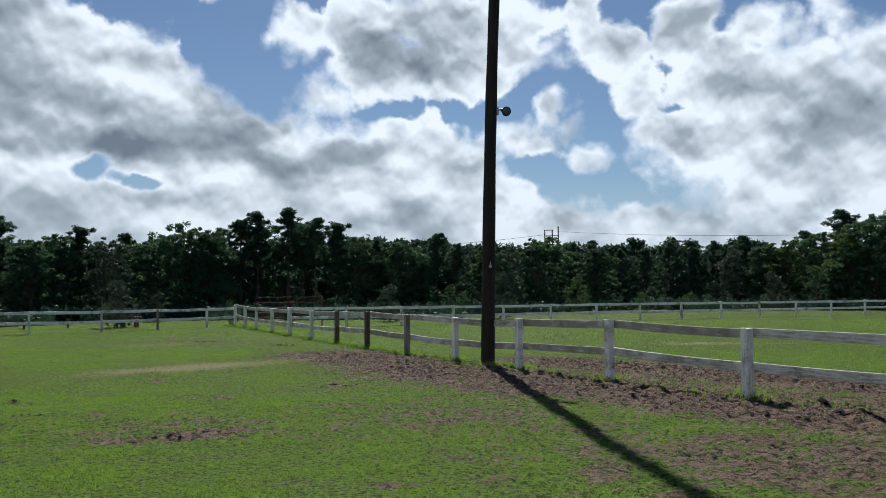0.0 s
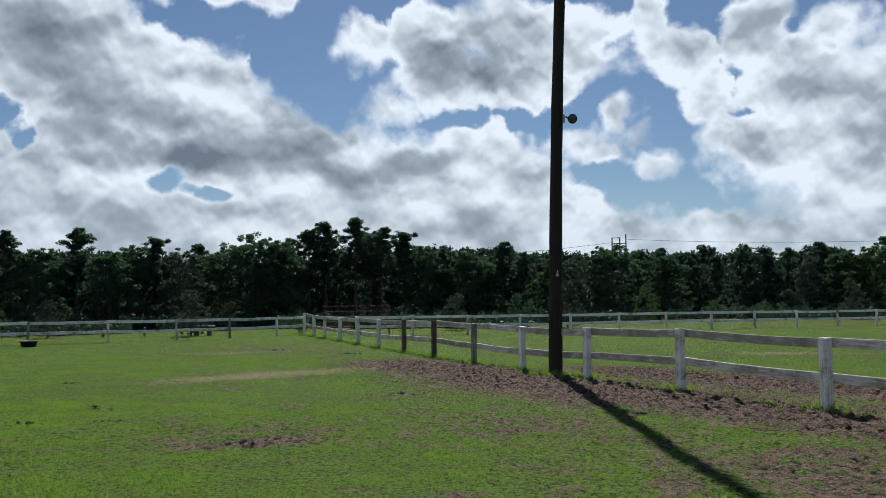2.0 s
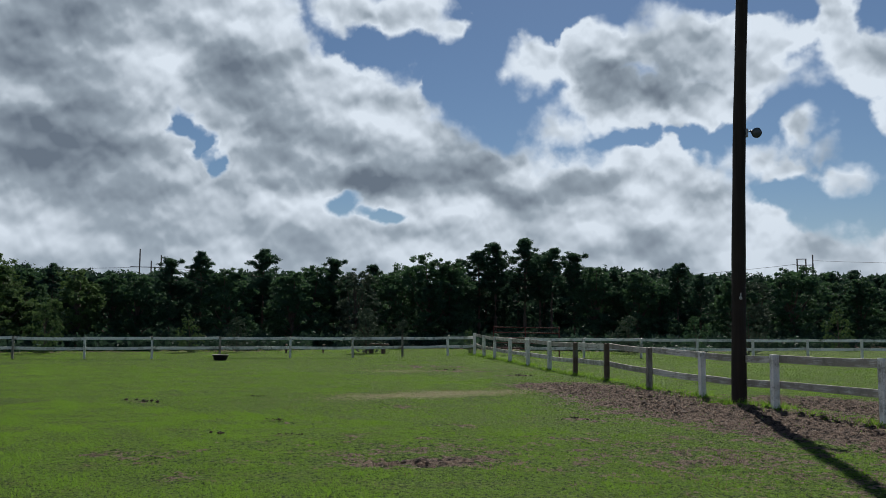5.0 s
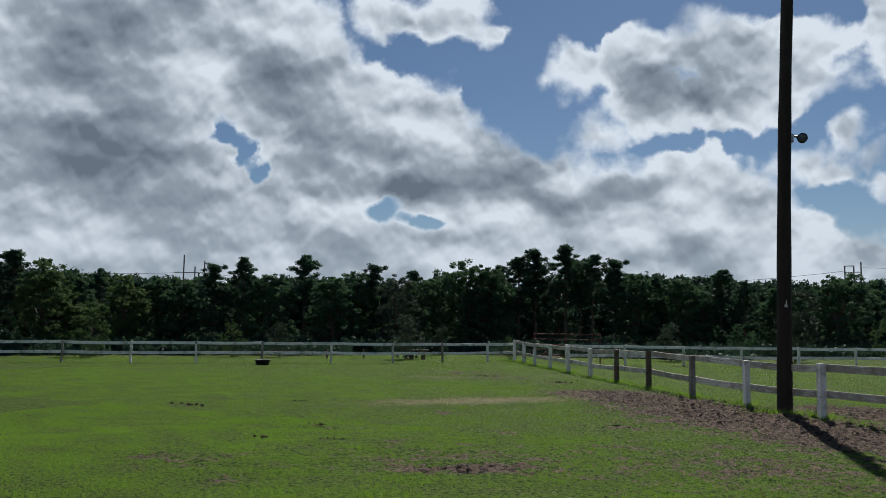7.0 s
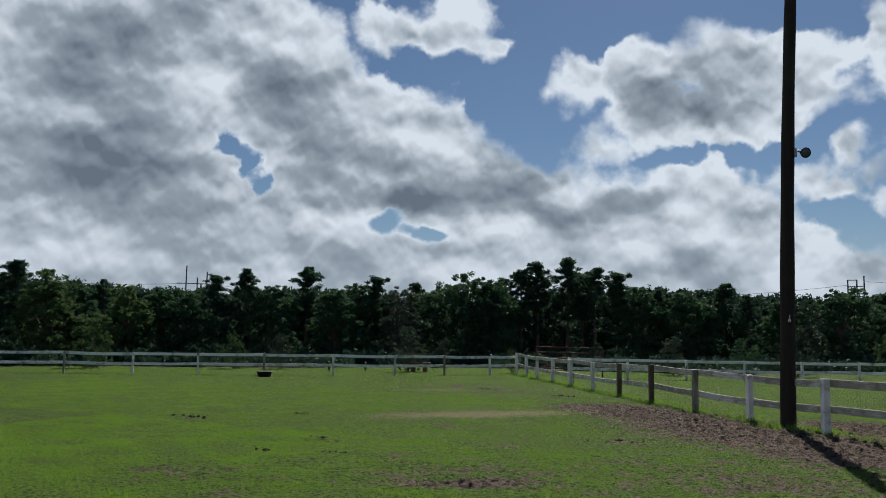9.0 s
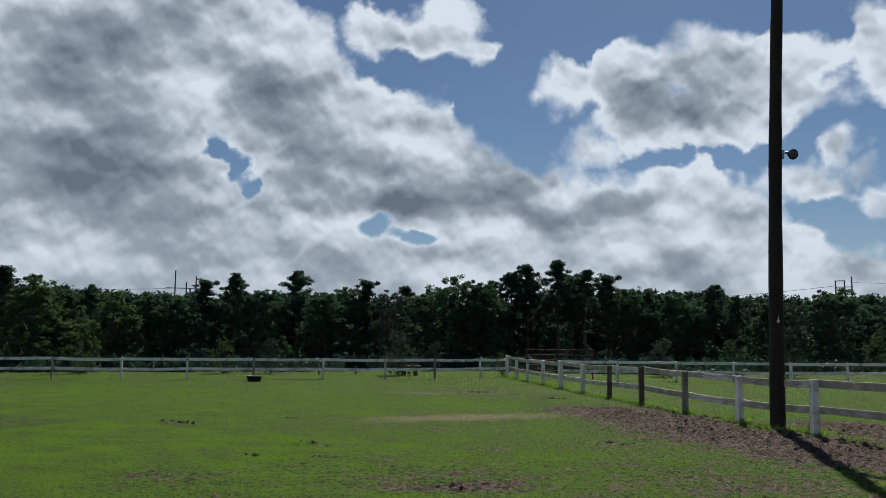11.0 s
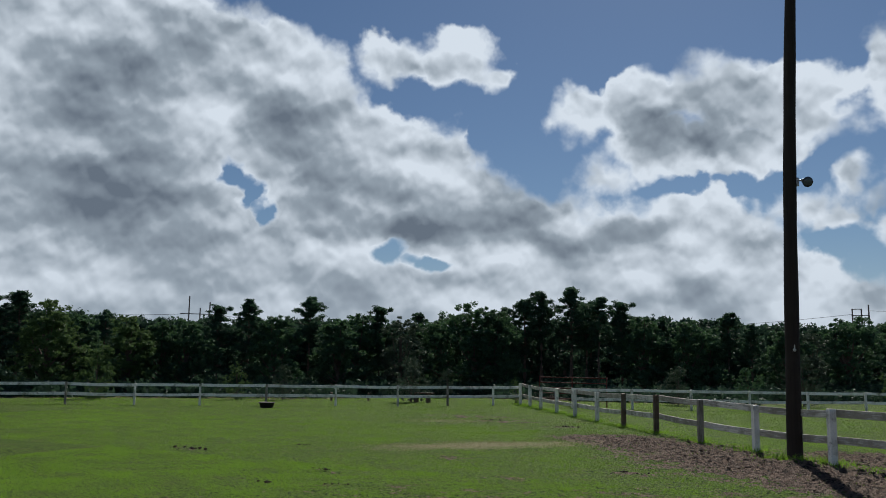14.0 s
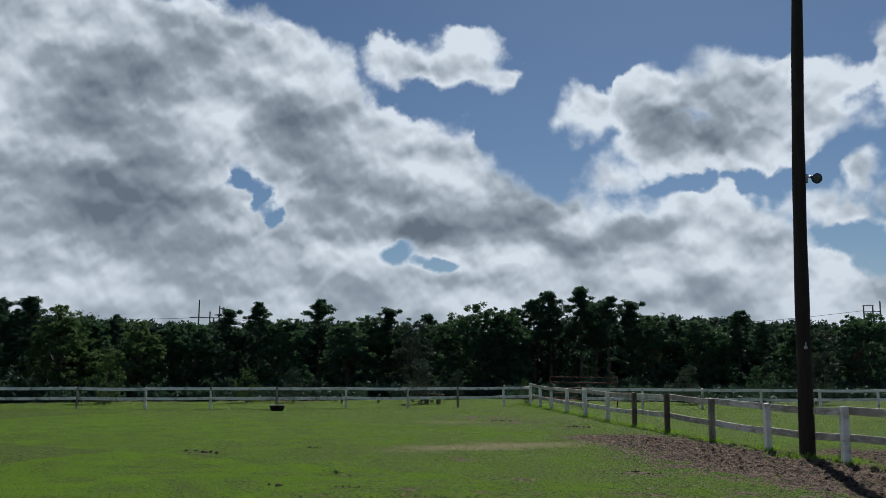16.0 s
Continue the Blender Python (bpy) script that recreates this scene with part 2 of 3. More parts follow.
def leaf(name, a, b, glow, through_it=0.15, spec=0.05):
    mat, n = material(name)
    geo = n.add("ShaderNodeNewGeometry")
    tint = n.add("ShaderNodeObjectInfo").outputs["Random"]
    r = n.m("ADD", n.m("MULTIPLY", geo.outputs["Random Per Island"], 0.7), n.m("MULTIPLY", tint, 0.3))
    big = n.noise(geo.outputs["Position"], 0.45, 3.0)
    f = n.m("SUBTRACT", n.m("MULTIPLY", n.m("ADD", n.m("MULTIPLY", r, 0.7), n.m("MULTIPLY", big, 0.3)), 1.8), 0.4, clamp=True)
    finish(n, n.mix(f, (*a, 1), (*b, 1)), 0.6, glow=(*glow, 1), spec=spec, part_through=through_it)
    return mat


M_PINE = leaf("pine_needles", (0.018, 0.046, 0.038), (0.062, 0.118, 0.078), (0.06, 0.12, 0.06), 0.30)
M_OAK = leaf("oak_leaves", (0.022, 0.056, 0.042), (0.075, 0.140, 0.085), (0.075, 0.15, 0.06), 0.32)
M_LIGHT = leaf("light_leaves", (0.036, 0.076, 0.036), (0.10, 0.150, 0.068), (0.10, 0.17, 0.055), 0.32)
M_SILVER = leaf("grey_green_leaves", (0.06, 0.085, 0.06), (0.12, 0.155, 0.11), (0.08, 0.12, 0.07))
M_WOODS = leaf("woods_leaves", (0.020, 0.045, 0.036), (0.050, 0.090, 0.062), (0.05, 0.095, 0.055), 0.25, 0.03)
M_BLADE = leaf("grass_blades", (0.045, 0.095, 0.012), (0.185, 0.285, 0.050), (0.20, 0.37, 0.035), 0.46, 0.2)
M_DRY = leaf("dry_straw", (0.20, 0.17, 0.085), (0.42, 0.37, 0.21), (0.25, 0.2, 0.08))

# turf and bare soil
M_TURF, n = material("turf_and_soil")
p = world_at(n)
bare_at = n.add("ShaderNodeAttribute", attribute_name="bare").outputs["Fac"]
straw_at = n.add("ShaderNodeAttribute", attribute_name="straw").outputs["Fac"]
g1, g2, g3, g4 = n.noise(p, 0.22, 5.0, 0.6), n.noise(p, 2.2, 5.0, 0.62), n.noise(p, 22.0, 4.0, 0.7), n.noise(p, 75.0, 3.0, 0.7)
green = n.mix(g1, (0.098, 0.182, 0.020, 1), (0.158, 0.262, 0.030, 1))
green = n.mix(n.step(g2, 0.45, 0.72), green, (0.152, 0.190, 0.045, 1))
# gaps in the turf: shade painted dark where the bump's g3 lies low
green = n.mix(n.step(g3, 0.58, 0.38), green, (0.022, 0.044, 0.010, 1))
green = n.mix(n.step(g4, 0.56, 0.70), green, (0.19, 0.26, 0.055, 1))
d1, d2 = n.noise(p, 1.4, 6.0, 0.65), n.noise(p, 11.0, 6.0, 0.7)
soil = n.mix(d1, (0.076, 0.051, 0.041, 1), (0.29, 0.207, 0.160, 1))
# hollows between lumps: shade painted into the soil where the bump's d2 is low
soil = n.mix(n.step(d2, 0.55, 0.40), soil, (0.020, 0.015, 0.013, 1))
soil = n.mix(n.step(g4, 0.58, 0.68), soil, (0.46, 0.39, 0.32, 1))
# tops of the lumps painted paler, as if lit, where d2 is high
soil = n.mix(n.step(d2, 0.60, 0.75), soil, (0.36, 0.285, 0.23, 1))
ragged = n.step(bare_at, 0.0, 0.22, 0.5, 1.0)
edge = n.m("MULTIPLY_ADD", ragged, n.m("ADD", n.m("MULTIPLY", n.m("SUBTRACT", g2, 0.5), 1.9), n.m("MULTIPLY", n.m("SUBTRACT", d2, 0.5), 1.7)), bare_at)
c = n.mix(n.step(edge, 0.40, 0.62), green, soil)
pale = n.m("ADD", straw_at, n.m("MULTIPLY", n.m("SUBTRACT", d2, 0.5), 1.4))
c = n.mix(n.m("MULTIPLY", n.step(n.m("ADD", pale, n.m("MULTIPLY", n.m("SUBTRACT", g2, 0.5), 0.8)), 0.40, 0.95), 0.75), c, (0.34, 0.30, 0.17, 1))
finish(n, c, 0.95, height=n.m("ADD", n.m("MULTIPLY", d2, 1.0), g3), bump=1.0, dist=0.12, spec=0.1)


# ---- mesh helpers ----
def mesh_of(name, verts, faces, mat, smooth=False):
    me = bpy.data.meshes.new(name)
    me.from_pydata(verts, [], faces)
    me.materials.append(mat)
    if smooth:
        me.shade_smooth()
    return me


def part(name, me, parent, m=None, label=""):
    ob = new(name, me)
    ob.parent = parent
    if m is not None:
        ob.matrix_basis = m
    return tagged(ob, label=label)


def bm_mesh(name, bm, mat, smooth=False):
    me = bpy.data.meshes.new(name)
    bm.to_mesh(me)
    bm.free()
    me.materials.append(mat)
    if smooth:
        me.shade_smooth()
    return me


def box(bm, sx, sy, sz, m=Matrix(), bevel=0.006):
    g = bmesh.ops.create_cube(bm, size=1.0, matrix=m @ Matrix.Diagonal((sx, sy, sz, 1)))
    if bevel:
        edges = list({ed for v in g["verts"] for ed in v.link_edges})
        bmesh.ops.bevel(bm, geom=edges, offset=bevel, segments=1, affect="EDGES")


def tube(path, radii, sides=8, cap=True):
    """Vertices and faces of a tapered tube along a polyline."""
    verts, faces = [], []
    for i, (p, r) in enumerate(zip(path, radii)):
        d = Vector(path[min(i + 1, len(path) - 1)]) - Vector(path[max(i - 1, 0)])
        q = d.to_track_quat("Z", "Y")
        for k in range(sides):
            w = 2 * math.pi * k / sides
            verts.append(tuple(Vector(p) + q @ Vector((r * math.cos(w), r * math.sin(w), 0))))
    for i in range(len(path) - 1):
        for k in range(sides):
            a, b = i * sides + k, i * sides + (k + 1) % sides
            faces.append((a, b, b + sides, a + sides))
    if cap:
        faces += [tuple(range(sides - 1, -1, -1)), tuple(range(len(verts) - sides, len(verts)))]
    return verts, faces


def join(groups):
    verts, faces = [], []
    for v, f in groups:
        k = len(verts)
        verts += v
        faces += [tuple(i + k for i in t) for t in f]
    return verts, faces


def leaves(rng, centres, radii, count, length, width):
    """Small leaf blades scattered in clumps: vertices and faces."""
    n_all = len(centres) * count
    c = np.repeat(np.asarray(centres, float), count, axis=0)
    r = np.repeat(np.asarray(radii, float), count)[:, None]
    d = rng.normal(size=(n_all, 3))
    d /= np.linalg.norm(d, axis=1)[:, None] + 1e-9
    pos = c + d * r * rng.uniform(0.25, 1.0, (n_all, 1)) * np.array([1, 1, 0.75])
    u = rng.normal(size=(n_all, 3)) + 0.6 * d
    u /= np.linalg.norm(u, axis=1)[:, None]
    w = np.cross(u, rng.normal(size=(n_all, 3)))
    w /= np.linalg.norm(w, axis=1)[:, None] + 1e-9
    s = rng.uniform(0.6, 1.35, (n_all, 1))
    u, w = u * length * s, w * width * s
    verts = np.stack([pos - u * 0.5 - w * 0.5, pos - u * 0.5 + w * 0.5, pos + u * 0.5], axis=1).reshape(-1, 3)
    faces = np.arange(n_all * 3).reshape(-1, 3)
    return verts.tolist(), faces.tolist()


# ---- ground ----
def blob(x, y, cx, cy, rx, ry, turn=0.0):
    """1 in the middle of an oval patch of ground, 0 at its rim."""
    ca, sa = math.cos(radians(turn)), math.sin(radians(turn))
    u, v = (x - cx) * ca + (y - cy) * sa, -(x - cx) * sa + (y - cy) * ca
    return np.clip(1.15 - np.sqrt((u / rx) ** 2 + (v / ry) ** 2) * 0.65, 0, 1)


def band(x, y, x0, y0, x1, y1, r):
    t = np.clip(((x - x0) * (x1 - x0) + (y - y0) * (y1 - y0)) / ((x1 - x0) ** 2 + (y1 - y0) ** 2), 0, 1)
    return np.clip(1.2 - np.hypot(x - x0 - t * (x1 - x0), y - y0 - t * (y1 - y0)) / r * 0.7, 0, 1)


def bare(x, y):
    """How bare the soil is, 0 to 1."""
    f = band(x, y, -4.6, 19.0, -1.6, 15.9, 1.5)
    f = np.maximum(f, band(x, y, -1.6, 15.6, 1.4, 12.8, 1.9))
    f = np.maximum(f, band(x, y, 1.4, 12.6, 6.5, 8.0, 1.5))
    f = np.maximum(f, band(x, y, 0.4, 17.6, 7.0, 11.6, 1.3))
    f = np.maximum(f, 0.66 * blob(x, y, 3.0, 7.4, 2.8, 2.2))
    f = np.maximum(f, 0.50 * blob(x, y, -0.2, 9.6, 2.9, 2.0))
    f = np.maximum(f, 0.42 * blob(x, y, -3.4, 8.6, 2.6, 1.4, 20))
    f = np.maximum(f, 0.95 * blob(x, y, -3.1, 7.9, 0.90, 0.34, 28))
    for cx, cy, r in ((-1.18, 6.0, 0.18), (-0.5, 6.0, 0.14), (-4.86, 6.2, 0.28), (-10.4, 11.6, 0.35), (-6.6, 10.2, 0.2), (-2.6, 12.5, 0.4),
                      (-5.9, 12.9, 0.3), (-4.1, 10.8, 0.3), (-7.0, 22.7, 0.5), (-6.2, 6.9, 0.5), (-11.5, 26, 1.0), (-9.5, 24.4, 0.9)):
        f = np.maximum(f, 0.52 * blob(x, y, cx, cy, r * 1.6, r))
    return f


def straw(x, y):
    f = 1.05 * blob(x, y, -6.4, 15.5, 2.6, 0.95, 52)
    f = np.maximum(f, 0.7 * blob(x, y, -11.2, 23.4, 1.5, 1.0, 40))
    f = np.maximum(f, 0.8 * blob(x, y, 5.1, 24.2, 2.4, 1.0))
    f = np.maximum(f, 0.55 * blob(x, y, -8.0, 27.0, 2.0, 1.6))
    f = np.maximum(f, 0.4 * blob(x, y, -0.3, 8.2, 1.6, 0.8))
    return f


def rise(x, y):
    """Height of the ground."""
    lump = (np.sin(x * 0.55 + 1.3 * np.sin(y * 0.31)) * np.sin(y * 0.47 + 0.7) + 0.6 * np.sin(x * 1.7 + y * 1.1) * np.sin(y * 1.9 - x * 0.6)) * 0.018
    hoof = (np.sin(x * 9.1 + 2.1 * np.sin(y * 5.3)) * np.sin(y * 8.3 + 1.7 * np.sin(x * 6.1)) + 0.6 * np.sin(x * 21 + y * 7) * np.sin(y * 19 - x * 5)) * 0.044
    drop = -0.08 * np.clip((np.hypot(x, y) - 16) / 12, 0, 1)
    return lump * np.clip(1.5 - np.hypot(x, y - 12) / 40, 0, 1) + hoof * bare(x, y) + drop


def edge(b):
    """How far off the wood begins at a bearing."""
    return np.interp(b, (-60, -36, -27, -21, -17, -8, -3, 4, 30), (41, 41, 47, 45, 43, 44, 50, 61, 61))


def ground_at(x, y):
    return float(rise(np.float64(x), np.float64(y)))


def axis(lo, hi, step, far_lo, far_hi):
    mid_part = np.arange(lo, hi + step / 2, step)
    up, x, s = [], hi, step
    while x < far_hi:
        s *= 1.13
        x += s
        up.append(x)
    down, x, s = [], lo, step
    while x > far_lo:
        s *= 1.13
        x -= s
        down.append(x)
    return np.array(down[::-1] + list(mid_part) + up)


gx, gy = axis(-13, 8, 0.075, -2500, 2500), axis(4.5, 22, 0.075, -2500, 3000)
X, Y = np.meshgrid(gx, gy)
Z = rise(X, Y)
nx, ny = len(gx), len(gy)
idx = np.arange(nx * ny).reshape(ny, nx)
quads = np.stack([idx[:-1, :-1], idx[:-1, 1:], idx[1:, 1:], idx[1:, :-1]], axis=-1).reshape(-1, 4)
me = mesh_of("ground", np.stack([X, Y, Z], axis=-1).reshape(-1, 3).tolist(), quads.tolist(), M_TURF, True)
litter = np.clip((np.hypot(X - 0.7, Y + 0.3) - edge(np.degrees(np.arctan2(X - 0.7, Y + 0.3)))) / 4, 0, 1)
for key, val in (("bare", np.maximum(bare(X, Y), litter)), ("straw", straw(X, Y))):
    me.attributes.new(key, "FLOAT", "POINT").data.foreach_set("value", val.reshape(-1).astype(np.float32))
tagged(new("ground", me), "grazed green pasture with trampled brown bare soil", "ground", kind="structure")


# ---- fences ----
def post_mesh(w, h, mat, rng):
    bm = bmesh.new()
    box(bm, w, w, h + 0.25, Matrix.Translation((0, 0, (h - 0.25) / 2)), 0.008)
    for v in bm.verts:
        if v.co.z > h * 0.8:
            v.co += Vector((rng.uniform(-1, 1) * 0.006, rng.uniform(-1, 1) * 0.006, rng.uniform(-1, 1) * 0.008))
    return bm_mesh("post", bm, mat)


def board_mesh(length, high, thick, mat, rng):
    """A board along x, slightly sagged and cupped."""
    bm = bmesh.new()
    box(bm, length, thick, high, Matrix(), 0.004)
    cuts = [ed for ed in bm.edges if abs(ed.verts[0].co.x - ed.verts[1].co.x) > length * 0.5]
    bmesh.ops.subdivide_edges(bm, edges=cuts, cuts=4, use_grid_fill=True)
    sag, bow = rng.uniform(0.0, 0.022), rng.uniform(-0.012, 0.012)
    for v in bm.verts:
        k = 1 - (2 * v.co.x / length) ** 2
        v.co.z -= sag * k
        v.co.y += bow * k
    return bm_mesh("board", bm, mat)


def fence(name, label, spots, heights, mats, post_w, rails, board_h, side, seed, lean=0.8, rail_mat=None):
    """Posts at spots; rails: heights of the boards' middles below the post's top; side: 1 fixes the boards to the left of the run, -1 to its right."""
    rng = random.Random(seed)
    x0, y0 = spots[0]
    base = new(name)
    base.location = (x0, y0, 0)
    tagged(base, label, "fence", kind="structure")
    tops = []
    for (x, y), h, mat in zip(spots, heights, mats):
        z = ground_at(x, y)
        nxt = Vector(spots[-1]) - Vector(spots[0])
        turn = math.degrees(math.atan2(nxt.y, nxt.x))
        part("post", post_mesh(post_w * rng.uniform(0.94, 1.06), h, mat, rng), base,
             pose(x - x0, y - y0, z, rng.uniform(-lean, lean), rng.uniform(-lean, lean), turn + rng.uniform(-3, 3)))
        tops.append(z + h)
    for i in range(len(spots) - 1):
        p, q = Vector((*spots[i], tops[i])), Vector((*spots[i + 1], tops[i + 1]))
        d = q - p
        flat = math.atan2(d.y, d.x)
        off = Vector((-math.sin(flat), math.cos(flat), 0)) * (post_w / 2 + 0.02) * side
        for down in rails:
            mid_p = (p + q) / 2 + off - Vector((x0, y0, down + rng.uniform(-0.012, 0.012)))
            tilt = math.degrees(math.atan2(d.z, d.xy.length))
            part("rail", board_mesh(d.length - 0.004, board_h * rng.uniform(0.96, 1.04), 0.038, rail_mat or M_WHITE, rng), base,
                 Matrix.Translation(mid_p) @ pose(0, 0, 0, rng.uniform(-2, 2), -tilt + rng.uniform(-0.25, 0.25), math.degrees(flat)))
    return base


NEAR = [(6.9, 8.3), (5.15, 9.95), (3.30, 11.65), (1.57, 13.75), (-0.02, 15.9), (-1.48, 17.75), (-2.86, 19.5), (-4.36, 21.75), (-5.80, 24.0), (-7.27, 26.3),
        (-8.75, 28.6), (-10.25, 30.95), (-11.65, 33.0), (-12.85, 34.9), (-13.9, 36.4)]
W_, B_, G_ = M_POSTW, M_BARE, M_GREYWOOD
fence("paddock_fence", "weathered white two-board paddock fence with some bare brown posts", NEAR,
      [0.95, 0.95, 0.95, 0.99, 0.95, 0.92, 0.93, 0.96, 0.94, 0.92, 0.92, 0.92, 0.92, 0.92, 1.0],
      [W_, W_, W_, W_, W_, W_, G_, B_, B_, W_, W_, W_, W_, W_, W_], 0.115, (0.070, 0.535), 0.130, -1, 3)
LEFT = [(-38.0, 14.7), (-34.6, 17.2), (-32.3, 18.9), (-30.0, 20.7), (-27.5, 22.75), (-25.4, 24.25), (-23.4, 25.75), (-21.4, 27.4), (-19.3, 29.3), (-17.3, 31.0), (-15.9, 32.9),
        (-14.7, 35.1), (-13.98, 36.55)]
fence("boundary_fence", "greyed white two-board fence along the far side of the pasture", LEFT, [0.86] * 13,
      [W_, G_, W_] * 4 + [W_], 0.085, (0.065, 0.45), 0.115, 1, 5, rail_mat=M_CLEAN)
BACK = [(-10.9 + 2.24 * k, 34.9 + 1.27 * k) for k in range(16)]
fence("back_fence", "white two-board fence before the woods", BACK, [0.86] * 16, [W_] * 16, 0.095, (0.065, 0.45), 0.12, 1, 7, rail_mat=M_CLEAN)


# ---- utility pole with its lamp ----
def bend(z):
    return 0.011 * z + 0.0021 * z * z


pole = new("utility_pole")
pole.location = (-0.69, 16.72, ground_at(-0.69, 16.72))
tagged(pole, "dark creosoted wooden utility pole, slightly bowed, by the fence", "pole")
zs = [-0.6 + 0.55 * k for k in range(24)]
path = [(bend(z), 0.02 * math.sin(z * 0.9), z) for z in zs]
v, f = tube(path, [0.140 - 0.0040 * max(z, 0) + 0.004 * math.sin(z * 2.7) for z in zs], 20)
part("shaft", mesh_of("shaft", v, f, M_POLE, True), pole)
lamp_z = 5.12
bm = bmesh.new()
box(bm, 0.05, 0.07, 0.16, Matrix.Translation((bend(lamp_z) + 0.135, 0, lamp_z + 0.02)))
bracket = part("bracket", bm_mesh("bracket", bm, M_STEEL), pole, label="small galvanised bracket")
lamp = new("flood_lamp")
lamp.location = (pole.location.x + bend(lamp_z) + 0.17, 16.72, pole.location.z + lamp_z)
tagged(lamp, "small dark round flood lamp fixed to the pole", "lamp")
v, f = tube([(0.0, 0, 0.05), (0.05, 0, 0.045), (0.08, -0.01, 0.03)], [0.022, 0.022, 0.03], 10)
part("knuckle", mesh_of("knuckle", v, f, M_STEEL, True), lamp)
v, f = tube([(0.07, 0.02, 0.03), (0.10, -0.01, 0.02), (0.13, -0.05, 0.0), (0.15, -0.085, -0.012), (0.152, -0.095, -0.014)], [0.045, 0.055, 0.088, 0.100, 0.094], 20)
part("housing", mesh_of("housing", v, f, M_DARKMETAL, True), lamp)
v, f = tube([(0.152, -0.094, -0.014), (0.160, -0.112, -0.020), (0.166, -0.122, -0.023)], [0.090, 0.072, 0.030], 20)
part("lens", mesh_of("lens", v, f, M_GLASS, True), lamp, label="dark glass lens")
insulator = new("fence_insulator")
insulator.location = (pole.location.x + bend(1.95) + 0.05, 16.72 - 0.14, pole.location.z + 1.95)
tagged(insulator, "small white ceramic insulator nailed to the pole", "insulator")
v, f = tube([(0, 0.02, 0), (0, -0.02, 0), (0, -0.03, 0), (0, -0.05, 0)], [0.02, 0.032, 0.022, 0.03], 10)
part("knob", mesh_of("knob", v, f, M_CERAMIC, True), insulator)
v, f = tube([(0, -0.02, 0.02), (0.005, -0.022, 0.10)], [0.012, 0.008], 6)
part("tail", mesh_of("tail", v, f, M_CERAMIC), insulator)


# ---- red pipe gate behind the corner ----
gate = new("pipe_gate")
ga, gb = Vector((-13.3, 37.3, 0)), Vector((-9.9, 36.6, 0))
gate.location = ga
tagged(gate, "dark red steel pipe gate between the fences", "gate")
run = (gb - ga)
for k in range(5):
    z = 0.25 + 0.24 * k
    v, f = tube([(0, 0, z), tuple(run * 0.5 + Vector((0, 0, z))), tuple(run + Vector((0, 0, z)))], [0.024] * 3, 8)
    part("rail_pipe", mesh_of("rail_pipe", v, f, M_RUST, True), gate)
for s in (0.0, 0.5, 1.0):
    v, f = tube([tuple(run * s + Vector((0, 0.0, -0.2))), tuple(run * s + Vector((0, 0, 1.27)))], [0.03, 0.03], 8)
    part("upright", mesh_of("upright", v, f, M_RUST, True), gate)


# ---- tub, bench, stumps, manure ----
def lathe(profile, sides=28):
    verts, faces = [], []
    for r, z in profile:
        for k in range(sides):
            w = 2 * math.pi * k / sides
            verts.append((r * math.cos(w), r * math.sin(w), z))
    for i in range(len(profile) - 1):
        for k in range(sides):
            a, b = i * sides + k, i * sides + (k + 1) % sides
            faces.append((a, b, b + sides, a + sides))
    faces.append(tuple(range(sides - 1, -1, -1)))
    faces.append(tuple(range(len(verts) - sides, len(verts))))
    return verts, faces


tub = new("feed_tub")
tub.location = (-20.4, 26.2, ground_at(-20.4, 26.2))
tagged(tub, "black rubber feed tub lying on the grass", "feed tub")
v, f = lathe([(0.22, -0.01), (0.24, 0.0), (0.29, 0.18), (0.30, 0.19), (0.285, 0.185), (0.235, 0.03)])
part("bowl", mesh_of("bowl", v, f, M_RUBBER, True), tub)
v, f = lathe([(0.285, 0.180), (0.315, 0.180), (0.320, 0.205), (0.300, 0.215), (0.283, 0.200)])
part("rim", mesh_of("rim", v, f, M_RUBBER, True), tub)

bench = new("bench")
bench.location = (-18.6, 35.6, ground_at(-18.6, 35.6))
tagged(bench, "low dark wooden bench standing beyond the fence", "bench")
bm = bmesh.new()
box(bm, 1.15, 0.30, 0.07, Matrix.Translation((0, 0, 0.44)), 0.01)
part("seat", bm_mesh("seat", bm, M_BARE), bench)
for s in (-0.32, 0.32):
    bm = bmesh.new()
    box(bm, 0.12, 0.26, 0.46, Matrix.Translation((s, 0, 0.18)), 0.01)
    part("leg", bm_mesh("leg", bm, M_BARE), bench)

for x, y, h in ((-22.3, 33.4, 0.42), (-21.0, 34.6, 0.40)):
    stub = new("stub_post", mesh_of("stub_post", *tube([(0, 0, -0.2), (0, 0, h * 0.6), (0.02, 0, h)], [0.07, 0.065, 0.055], 9), M_BARE))
    stub.location = (x, y, ground_at(x, y))
    tagged(stub, "short dark stub of an old post in the grass", "post", group="old post stubs")

